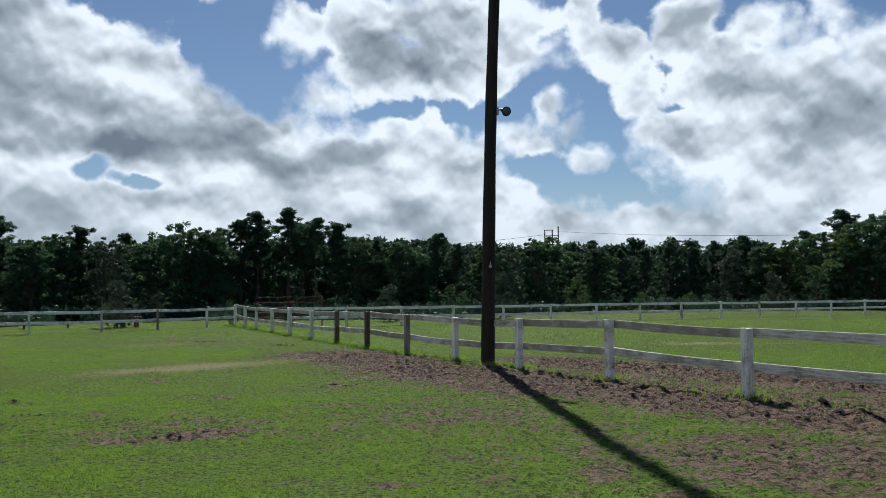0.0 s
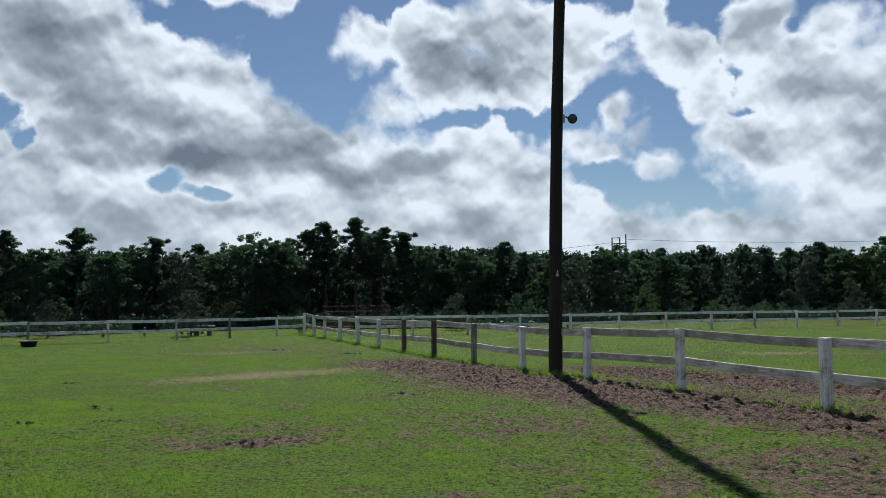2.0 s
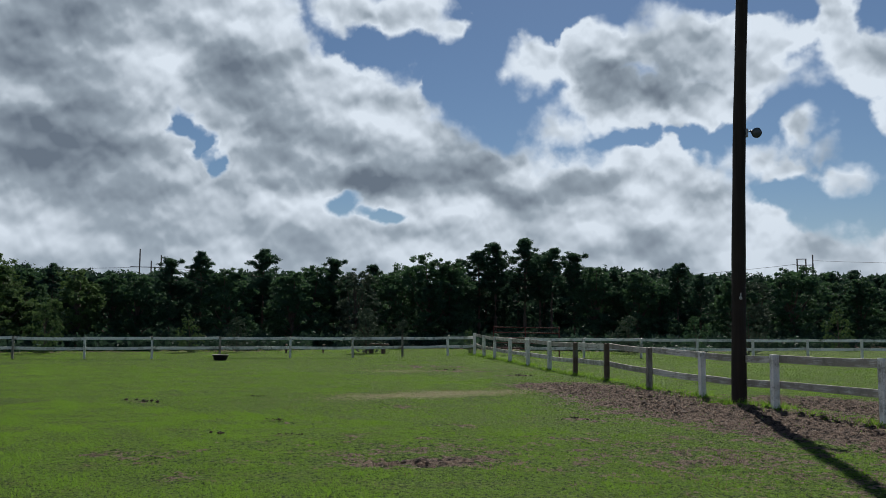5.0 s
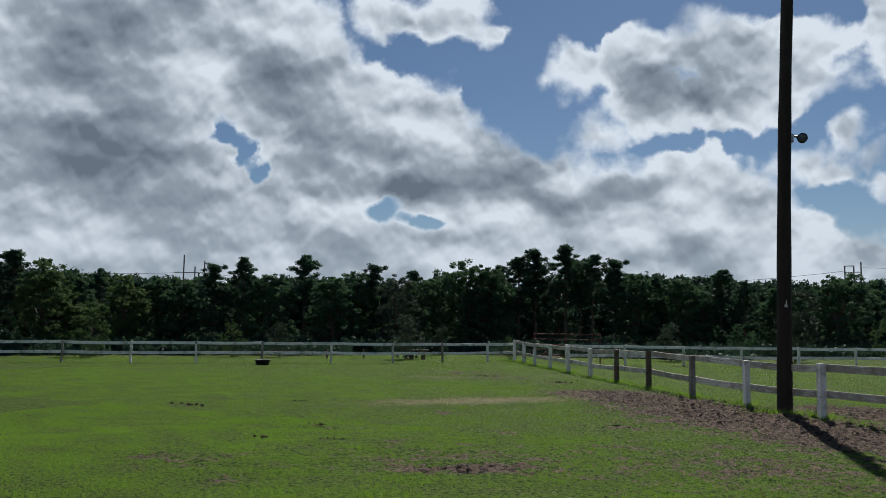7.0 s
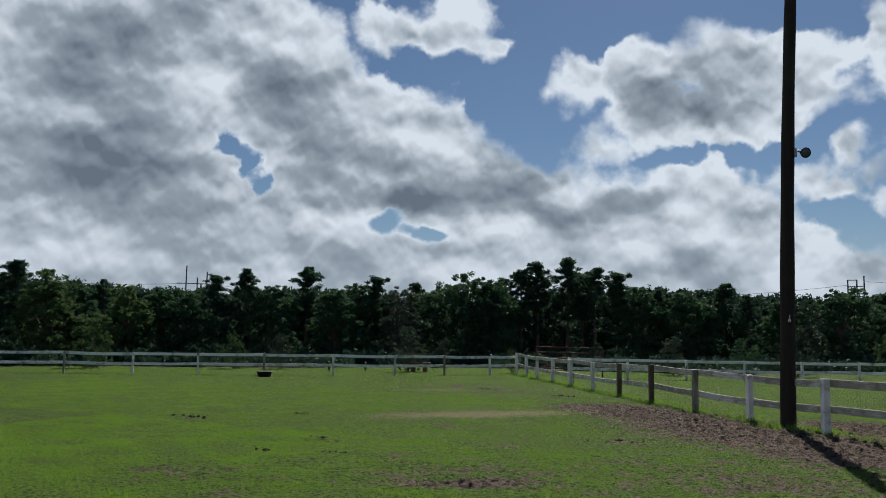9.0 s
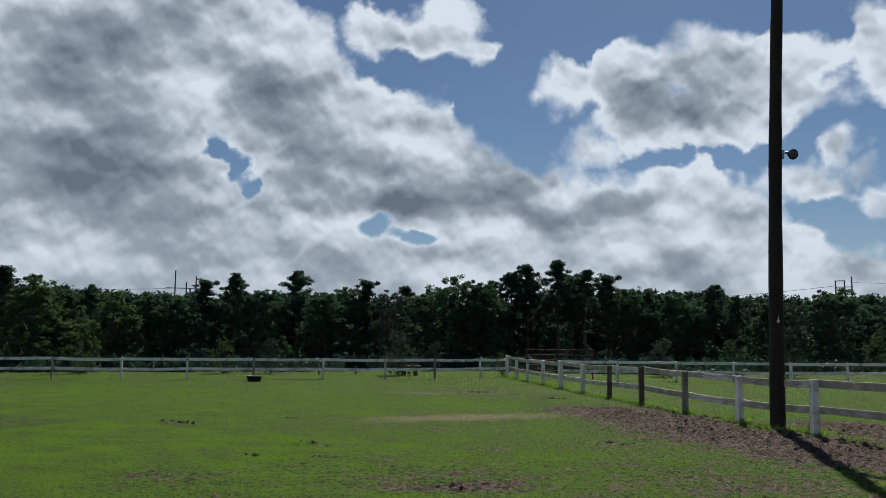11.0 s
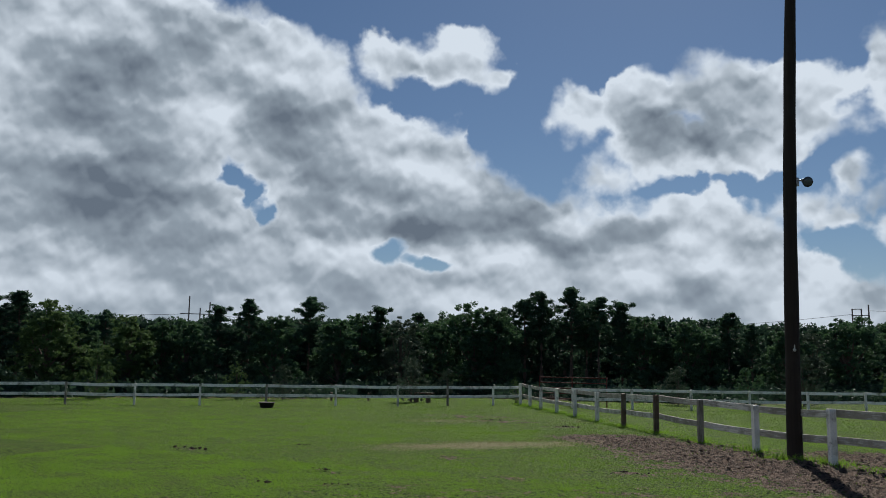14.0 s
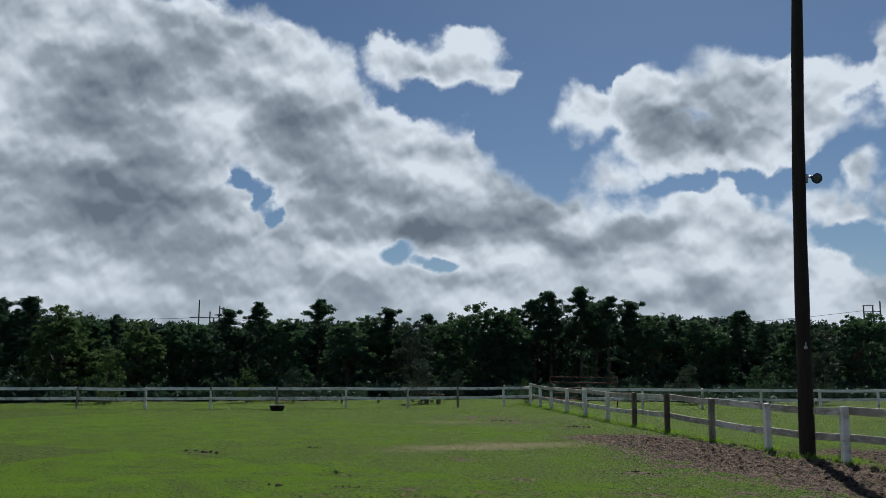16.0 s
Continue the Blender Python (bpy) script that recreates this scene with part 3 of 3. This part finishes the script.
rng = random.Random(11)
DROPS = []
for k in range(3):
    bm = bmesh.new()
    bmesh.ops.create_icosphere(bm, subdivisions=1, radius=1.0)
    for vv in bm.verts:
        vv.co *= rng.uniform(0.75, 1.2)
        vv.co.z *= 0.8
    DROPS.append(bm_mesh("dropping", bm, M_DUNG, True))
for x, y, s in ((-10.46, 11.6, 1.3), (-6.59, 10.24, 0.8), (-6.57, 8.84, 0.9), (-9.3, 13.48, 0.9), (-2.59, 12.56, 1.2), (-7.01, 22.66, 1.4),
                (-5.6, 9.0, 0.7), (-10.2, 24.6, 1.2)):
    heap = new("manure_pile")
    for k in range(9):
        r = rng.uniform(0.012, 0.030) * s
        part("dropping", DROPS[k % 3], heap, Matrix.Translation((rng.gauss(0, 0.13) * s, rng.gauss(0, 0.07) * s, r * 0.6)) @ pose(0, 0, 0, 0, 0, rng.uniform(0, 360)) @ Matrix.Scale(r, 4))
    heap.location = (x, y, ground_at(x, y))
    tagged(heap, "scattered heap of dark dry manure on the grass", "manure", group="manure piles")


# ---- power line structures ----
def at_bearing(bearing, dist):
    return Vector((0.7 + dist * math.sin(radians(bearing)), -0.3 + dist * math.cos(radians(bearing)), 0))


def mast_row(spots, arms, dist):
    base = new("transmission_structure")
    base.location = at_bearing(spots[0][0], dist)
    tagged(base, "grey timber power line structure behind the woods", "power mast", group="power line structures")
    tops = []
    for b, e_top in spots:
        q = at_bearing(b, dist) - base.location
        h = 1.5 + dist * math.tan(radians(e_top))
        v, f = tube([(q.x, q.y, -1), (q.x, q.y, h)], [0.17, 0.13], 8)
        part("timber", mesh_of("timber", v, f, M_MAST), base)
        tops.append(Vector((q.x, q.y, h)))
    for e_arm, b0, b1 in arms:
        h = 1.5 + dist * math.tan(radians(e_arm))
        p, q = at_bearing(b0, dist) - base.location, at_bearing(b1, dist) - base.location
        v, f = tube([(p.x, p.y - 0.3, h), (q.x, q.y - 0.3, h)], [0.09, 0.09], 6)
        part("crossarm", mesh_of("crossarm", v, f, M_MAST), base)
    return base


m1 = mast_row([(-43.7, 4.45), (-43.0, 3.7), (-42.4, 4.1)], [(3.3, -44.2, -42.1)], 190)
m2 = mast_row([(-1.0, 4.0), (-0.5, 4.0), (-0.1, 4.25)], [(3.62, -1.05, -0.05), (4.0, -1.05, -0.45)], 190)
for k, (b0, e0, b1, e1) in enumerate(((-43.7, 3.3, -60, 3.5), (-42.4, 3.3, -20, 2.6), (-0.1, 3.9, 25, 3.4), (-1.0, 3.7, -20, 2.9))):
    p, q = at_bearing(b0, 190), at_bearing(b1, 190)
    p.z, q.z = 1.5 + 190 * math.tan(radians(e0)), 1.5 + 190 * math.tan(radians(e1))
    pts = []
    for j in range(13):
        s = j / 12
        w = p.lerp(q, s)
        w.z -= 2.5 * 4 * s * (1 - s) * 0.5
        pts.append(tuple(w))
    v, f = tube(pts, [0.035] * 13, 5)
    tagged(new("power_line", mesh_of("power_line", v, f, M_WIRE)), "thin dark overhead power line", "cable", group="power lines")


# ---- trees, ten metres tall as built ----
def pine(seed, low, spread, mat):
    rng, nr = random.Random(seed), np.random.default_rng(seed)
    sway = [rng.uniform(-0.12, 0.12) for _ in range(12)]
    trunk_pts = [(sway[k % 12] * (k / 11), sway[(k + 5) % 12] * (k / 11), 9.7 * k / 11 - (0.4 if k == 0 else 0)) for k in range(12)]
    groups = [tube(trunk_pts, [0.15 * (1 - k / 12.5) + 0.012 for k in range(12)], 7)]
    cs, rs = [], []
    z = low
    while z < 9.7:
        s = (z - low) / (9.7 - low)
        reach = (0.12 + spread * min(1, 0.45 + 1.7 * s) * (1 - s ** 1.7) ** 0.75) * rng.choice((0.4, 0.6, 0.85, 1.0, 1.15, 1.45))
        w = rng.uniform(0, 2 * math.pi)
        up = rng.uniform(0.15, 0.75) * reach
        p0 = Vector((0, 0, z))
        p1 = Vector((math.cos(w) * reach, math.sin(w) * reach, z + up))
        pm = p0.lerp(p1, 0.5) - Vector((0, 0, 0.08 * reach))
        groups.append(tube([tuple(p0), tuple(pm), tuple(p1)], [0.035, 0.025, 0.01], 4, False))
        for t in (0.45, 0.72, 0.98):
            if rng.random() < 0.86:
                cs.append(tuple(p0.lerp(p1, t) + Vector((rng.gauss(0, 0.16), rng.gauss(0, 0.16), rng.gauss(0.05, 0.12)))))
                rs.append(rng.uniform(0.22, 0.46))
        z += rng.uniform(0.07, 0.14)
    for k in range(5):
        cs.append((rng.gauss(0, 0.15), rng.gauss(0, 0.15), 9.75 + rng.uniform(-0.5, 0.15)))
        rs.append(0.28)
    # dead stubs below the crown
    for k in range(6):
        zz, w = rng.uniform(1.6, low), rng.uniform(0, 6.28)
        groups.append(tube([(0, 0, zz), (math.cos(w) * 0.6, math.sin(w) * 0.6, zz + 0.15)], [0.022, 0.006], 4, False))
    return mesh_of("trunk", *join(groups), M_BARK), mesh_of("crown", *leaves(nr, cs, rs, 80, 0.24, 0.085), mat)


def broadleaf(seed, low, spread, mat, lobes=17, clumps=400, droop=0.0):
    rng, nr = random.Random(seed), np.random.default_rng(seed)
    groups = [tube([(0, 0, -0.4), (0.05, 0, low * 0.6), (0.1, 0.05, low + 1.5), (0.05, 0.1, 7.0)], [0.26, 0.2, 0.15, 0.05], 8)]
    cs, rs, centres = [], [], []
    for k in range(lobes):
        s = k / (lobes - 1)
        w = k * 2.4 + rng.uniform(-0.4, 0.4)
        zc = low + 0.9 + (8.5 - low) * s + rng.uniform(-0.5, 0.4)
        out = spread * (0.66 * math.sin(math.pi * (0.20 + 0.70 * s))) * rng.uniform(0.45, 1.1)
        centres.append((Vector((math.cos(w) * out, math.sin(w) * out, zc)), spread * rng.uniform(0.30, 0.46) * (1 - 0.28 * s)))
    for c, r in centres:
        groups.append(tube([(0.05, 0.05, max(low * 0.7, c.z * 0.45)), tuple(c * 0.6 + Vector((0, 0, c.z * 0.12))), tuple(c)], [0.10, 0.06, 0.02], 5, False))
    for k in range(clumps):
        c, r = rng.choice(centres)
        d = Vector((rng.gauss(0, 1), rng.gauss(0, 1), rng.gauss(0.15, 1))).normalized()
        p = c + d * r * rng.uniform(0.55, 1.3)
        p.z = max(low * 0.55 + rng.uniform(0, 0.5), p.z - droop * rng.random())
        cs.append(tuple(p))
        rs.append(rng.uniform(0.22, 0.48))
    tall = 9.8 / max(c[2] for c in cs)
    cs = [(c[0], c[1], c[2] * tall) for c in cs]
    return mesh_of("trunk", *join(groups), M_BARK), mesh_of("crown", *leaves(nr, cs, rs, 56, 0.21, 0.14), mat)


PINES = [pine(21, 4.0, 1.6, M_PINE), pine(22, 3.0, 1.75, M_PINE), pine(23, 4.8, 1.5, M_PINE), pine(24, 1.8, 1.8, M_PINE), pine(25, 5.4, 1.45, M_PINE)]
OAKS = [broadleaf(31, 1.2, 4.3, M_OAK), broadleaf(32, 1.0, 3.8, M_OAK), broadleaf(33, 0.6, 3.5, M_OAK), broadleaf(34, 1.0, 3.5, M_LIGHT), broadleaf(35, 0.5, 3.0, M_SILVER, 14, 240, 0.8)]
SHRUBS = [broadleaf(41, 0.3, 5.2, M_SILVER, 9, 240), broadleaf(42, 0.3, 5.0, M_LIGHT, 8, 200), broadleaf(43, 0.3, 5.0, M_OAK, 8, 200)]


def plant(kind, pair, x, y, height, turn, widen, label, category, group):
    ob = new(kind)
    part("trunk", pair[0], ob)
    part("crown", pair[1], ob)
    tagged(ob, label, category, group)
    ob.matrix_basis = pose(x, y, ground_at(x, y), 0, 0, turn) @ Matrix.Diagonal((height / 10 * widen, height / 10 * widen, height / 10, 1))
    return ob


rng = random.Random(77)


def stand(b, e_top, sort, k, dist, widen=1.0):
    """A tree of the wood's edge: bearing and height of its top in degrees, sort, distance."""
    dist = edge(b) + 8 + (dist - 70) * 0.45
    widen *= 1.28 if sort == "p" else 1.3
    q = at_bearing(b, dist)
    h = (1.5 + dist * math.tan(radians(e_top))) * 1.02
    if sort == "p":
        plant("pine_tree", PINES[k], q.x, q.y, h, rng.uniform(0, 360), widen, "tall dark green pine with a bare trunk before the wood", "tree", "pines of the wood's edge")
    else:
        plant("broadleaf_tree", OAKS[k], q.x, q.y, h, rng.uniform(0, 360), widen,
              ("dense dark green", "dense dark green", "bushy dark green", "light yellow-green", "drooping grey-green")[k] + " broadleaf tree at the wood's edge", "tree", "broadleaf trees of the wood's edge")


for row in ((-55.2, 4.2, "p", 1, 72), (-53.6, 4.3, "p", 0, 74), (-52.0, 3.9, "o", 3, 66), (-57.5, 4.4, "p", 3, 72), (-60.0, 4.0, "o", 0, 70),
            (-50.2, 3.2, "o", 2, 72), (-48.7, 3.3, "p", 3, 80), (-47.2, 3.1, "o", 3, 68), (-45.3, 2.9, "o", 2, 72), (-43.7, 3.0, "o", 1, 70),
            (-41.8, 4.0, "p", 1, 74), (-39.9, 4.3, "p", 3, 74), (-38.2, 3.4, "o", 2, 72), (-35.9, 4.6, "p", 4, 78), (-34.0, 3.3, "o", 2, 72),
            (-32.6, 3.6, "o", 1, 76), (-31.2, 4.2, "p", 1, 76), (-29.8, 3.5, "o", 4, 70), (-28.5, 3.7, "p", 2, 80), (-27.0, 3.7, "o", 0, 72),
            (-24.8, 4.4, "o", 0, 70), (-23.4, 4.0, "o", 1, 72), (-22.7, 4.1, "p", 2, 78)):
    stand(*row)
for row in ((-21.4, 4.7, "p", 0, 80), (-20.3, 5.2, "p", 2, 80), (-18.3, 5.5, "p", 0, 82), (-17.3, 4.4, "p", 2, 84), (-16.5, 4.8, "p", 4, 80), (-15.0, 4.7, "p", 1, 80),
            (-13.6, 3.6, "o", 1, 78), (-12.4, 3.4, "p", 3, 80), (-10.9, 3.4, "o", 2, 78), (-9.6, 2.9, "o", 1, 80), (-8.3, 3.8, "p", 4, 82), (-6.9, 3.2, "p", 1, 82),
            (-5.0, 2.8, "o", 2, 80), (-3.5, 2.8, "o", 4, 78), (-1.3, 3.6, "o", 0, 80), (0.7, 3.2, "p", 1, 82), (2.4, 2.8, "o", 2, 82), (4.0, 2.6, "p", 3, 90),
            (5.6, 2.7, "p", 1, 92), (7.2, 3.0, "p", 3, 92), (8.7, 3.1, "p", 1, 92), (10.0, 3.0, "p", 3, 90), (11.9, 3.3, "p", 4, 90), (11.0, 2.7, "o", 4, 80),
            (13.2, 2.9, "o", 2, 82), (14.4, 3.0, "o", 3, 80), (15.5, 3.5, "p", 4, 84), (16.4, 3.4, "o", 1, 78), (17.6, 4.7, "p", 4, 78), (18.0, 3.6, "o", 3, 72),
            (19.4, 4.6, "o", 0, 70), (21.6, 4.7, "o", 1, 70), (23.8, 4.9, "p", 3, 72), (26.0, 4.6, "o", 0, 72)):
    stand(*row)

# shrubs and saplings before the wood
for b, dist, h, k, wide, label in ((-29.0, 41.0, 2.15, 0, 1.1, "rounded grey-green shrub before the dark wood"), (-22.0, 41.5, 1.25, 1, 0.7, "small yellow-green sapling by the fence corner"),
                                   (-26.6, 47.5, 1.6, 0, 1.0, "rounded grey-green shrub before the dark wood"), (-49.0, 42.0, 2.6, 1, 0.9, "light green shrub at the wood's edge"),
                                   (-40.5, 42.0, 1.8, 1, 0.9, "light green shrub at the wood's edge"), (-37.5, 42.0, 1.7, 0, 1.0, "grey-green shrub at the wood's edge"),
                                   (-11.5, 43.5, 1.9, 0, 1.1, "grey-green shrub at the wood's edge"), (-4.0, 47.0, 2.6, 0, 0.9, "tall grey-green shrub at the wood's edge"),
                                   (1.2, 56.0, 2.6, 1, 0.8, "light green shrub at the wood's edge"), (5.6, 62.0, 1.5, 1, 1.0, "low light green shrub at the wood's edge"),
                                   (8.6, 62.0, 1.4, 1, 1.1, "low light green shrub at the wood's edge"), (-7.2, 43.5, 1.9, 2, 1.0, "dark green shrub at the wood's edge"),
                                   (13.5, 64.0, 2.8, 0, 0.9, "tall grey-green shrub at the wood's edge"), (16.0, 66.0, 3.2, 2, 0.9, "dark green shrub at the wood's edge")):
    q = at_bearing(b, dist)
    plant("shrub", SHRUBS[k], q.x, q.y, h, rng.uniform(0, 360), wide, label, "shrub", "shrubs before the wood")

# the wood behind its edge, and its undergrowth
nr = np.random.default_rng(5)
cs, rs, stems = [], [], []
for k in range(300):
    b = -72 + 110 * (k + rng.random()) / 300
    dist = edge(b) + rng.uniform(16, 38)
    top = 2.95 + 0.5 * math.sin(b * 0.21 + 1.0) * math.sin(b * 0.083) + rng.uniform(-0.5, 0.25)
    h = 1.5 + dist * math.tan(radians(top))
    q = at_bearing(b, dist)
    for j in range(56):
        s = rng.random()
        r = 1.9 * (0.4 + 0.6 * math.sin(math.pi * min(1, s + 0.1)))
        w = rng.uniform(0, 6.28)
        cs.append((q.x + math.cos(w) * r * rng.random(), q.y + math.sin(w) * r * rng.random(), h * (0.04 + 0.94 * s)))
        rs.append(rng.uniform(0.35, 0.75))
    stems.append(tube([(q.x, q.y, -0.3), (q.x, q.y, h * 0.9)], [0.16, 0.05], 5, False))
woods = new("far_woods")
tagged(woods, "dense dark mixed wood closing the pasture", "woods", kind="stuff")
part("foliage", mesh_of("foliage", *leaves(nr, cs, rs, 30, 0.34, 0.22), M_WOODS), woods)
part("stems", mesh_of("stems", *join(stems), M_BARK), woods)
cs, rs = [], []
for k in range(1500):
    b = rng.uniform(-72, 38)
    back = 26 * rng.random() ** 1.4
    q = at_bearing(b, edge(b) + 3 + back)
    h = rng.uniform(0.25, 0.85) * (0.6 + 2.2 * back / 26)
    for j in range(4):
        cs.append((q.x + rng.gauss(0, 0.5), q.y + rng.gauss(0, 0.5), h * rng.uniform(0.1, 1.0)))
        rs.append(rng.uniform(0.3, 0.6))
tagged(new("undergrowth", mesh_of("undergrowth", *leaves(nr, cs, rs, 26, 0.24, 0.15), M_WOODS)), "dark tangled undergrowth below the trees", "undergrowth", kind="stuff")


# ---- grass, straw, clods ----
def blades(name, label, mat, count, x0, x1, y0, y1, high, wide, want, seed):
    """Upright blades over a stretch of the pasture; want: the chance of one at a place."""
    nr = np.random.default_rng(seed)
    x, y = nr.uniform(x0, x1, count), nr.uniform(y0, y1, count)
    clump = 0.5 + 0.5 * np.sin(x * 3.1 + 1.9 * np.sin(y * 2.3)) * np.sin(y * 3.7 + 1.4 * np.sin(x * 1.7))
    keep = nr.random(count) < want(x, y) * (0.35 + 0.65 * clump)
    x, y, clump = x[keep], y[keep], clump[keep]
    k = len(x)
    z = rise(x, y) - 0.004
    h = high * nr.uniform(0.45, 1.25, k) * (0.6 + 0.6 * clump)
    w = nr.uniform(0, 2 * math.pi, k)
    lx, ly = np.cos(w) * wide / 2, np.sin(w) * wide / 2
    lean = nr.normal(size=(k, 2)) * h[:, None] * 0.55
    v = np.stack([np.stack([x - lx, y - ly, z], -1), np.stack([x + lx, y + ly, z], -1),
                  np.stack([x + lean[:, 0], y + lean[:, 1], z + h], -1)], axis=1).reshape(-1, 3)
    f = np.arange(k * 3).reshape(-1, 3)
    tagged(new(name, mesh_of(name, v.tolist(), f.tolist(), mat)), label, "grass", kind="stuff")


def turf_want(x, y):
    return np.clip(1.0 - 1.5 * np.maximum(bare(x, y), 0.75 * straw(x, y)), 0.03, 1)


blades("grass", "short grazed green grass", M_BLADE, 330000, -12, 5.5, 4.6, 11, 0.026, 0.010, turf_want, 1)
blades("grass", "short grazed green grass", M_BLADE, 240000, -24, 8, 11, 21, 0.026, 0.015, turf_want, 2)
blades("grass", "short grazed green grass", M_BLADE, 170000, -40, 16, 21, 44, 0.030, 0.028, turf_want, 3)
blades("dry_grass", "pale dry straw lying on the pasture", M_DRY, 90000, -13, 8, 5, 26, 0.03, 0.012, lambda x, y: np.clip(1.3 * straw(x, y) + 0.10 * bare(x, y), 0, 1), 4)


def tufts(spots, seed):
    """Longer grass left standing round the posts and the pole."""
    nr = np.random.default_rng(seed)
    v, k = [], 0
    for x, y, r, n_b, h in spots:
        px, py = x + nr.normal(0, r, n_b), y + nr.normal(0, r, n_b)
        hh = h * nr.uniform(0.4, 1.2, n_b)
        w = nr.uniform(0, 6.28, n_b)
        ln = nr.normal(size=(n_b, 2)) * hh[:, None] * 0.4
        z = rise(px, py)
        v.append(np.stack([np.stack([px - np.cos(w) * 0.008, py - np.sin(w) * 0.008, z], -1), np.stack([px + np.cos(w) * 0.008, py + np.sin(w) * 0.008, z], -1),
                           np.stack([px + ln[:, 0], py + ln[:, 1], z + hh], -1)], axis=1).reshape(-1, 3))
    v = np.concatenate(v)
    return v.tolist(), np.arange(len(v)).reshape(-1, 3).tolist()


spots = [(x, y, 0.16, 160, 0.11) for x, y in NEAR] + [(-0.7, 16.6, 0.3, 300, 0.10)]
for (x0, y0), (x1, y1) in zip(NEAR, NEAR[1:]):
    for s in (0.2, 0.4, 0.6, 0.8):
        spots.append((x0 + (x1 - x0) * s, y0 + (y1 - y0) * s, 0.20, 50, 0.07))
tagged(new("fence_grass", mesh_of("fence_grass", *tufts(spots, 9), M_BLADE)), "longer green grass along the fence foot", "grass", kind="stuff")

M_SOIL, n = material("loose_soil")
p = world_at(n)
finish(n, n.mix(n.noise(p, 9.0, 5.0), (0.045, 0.032, 0.026, 1), (0.21, 0.158, 0.125, 1)), 0.95, height=n.noise(p, 60.0, 3.0), bump=0.5, dist=0.01)
nr = np.random.default_rng(8)
xs, ys = nr.uniform(-6, 8, 30000), nr.uniform(5.5, 21, 30000)
keep = nr.random(30000) < np.clip(bare(xs, ys) * 1.6 - 0.85, 0, 1)
xs, ys = xs[keep], ys[keep]
oct_v = np.array([(1, 0, 0), (-1, 0, 0), (0, 1, 0), (0, -1, 0), (0, 0, 1), (0, 0, -1)], float)
oct_f = np.array([(0, 2, 4), (2, 1, 4), (1, 3, 4), (3, 0, 4), (2, 0, 5), (1, 2, 5), (3, 1, 5), (0, 3, 5)])
k = len(xs)
size = nr.gamma(2.0, 0.0065, k)[:, None, None]
v = oct_v[None] * np.array([1, 1, 0.6]) * size * nr.uniform(0.5, 1.4, (k, 6, 1)) + np.stack([xs, ys, rise(xs, ys) + size[:, 0, 0] * 0.3], -1)[:, None, :]
f = oct_f[None] + (np.arange(k) * 6)[:, None, None]
tagged(new("clods", mesh_of("clods", v.reshape(-1, 3).tolist(), f.reshape(-1, 3).tolist(), M_SOIL)), "loose brown clods on the trampled soil", "soil", kind="stuff")
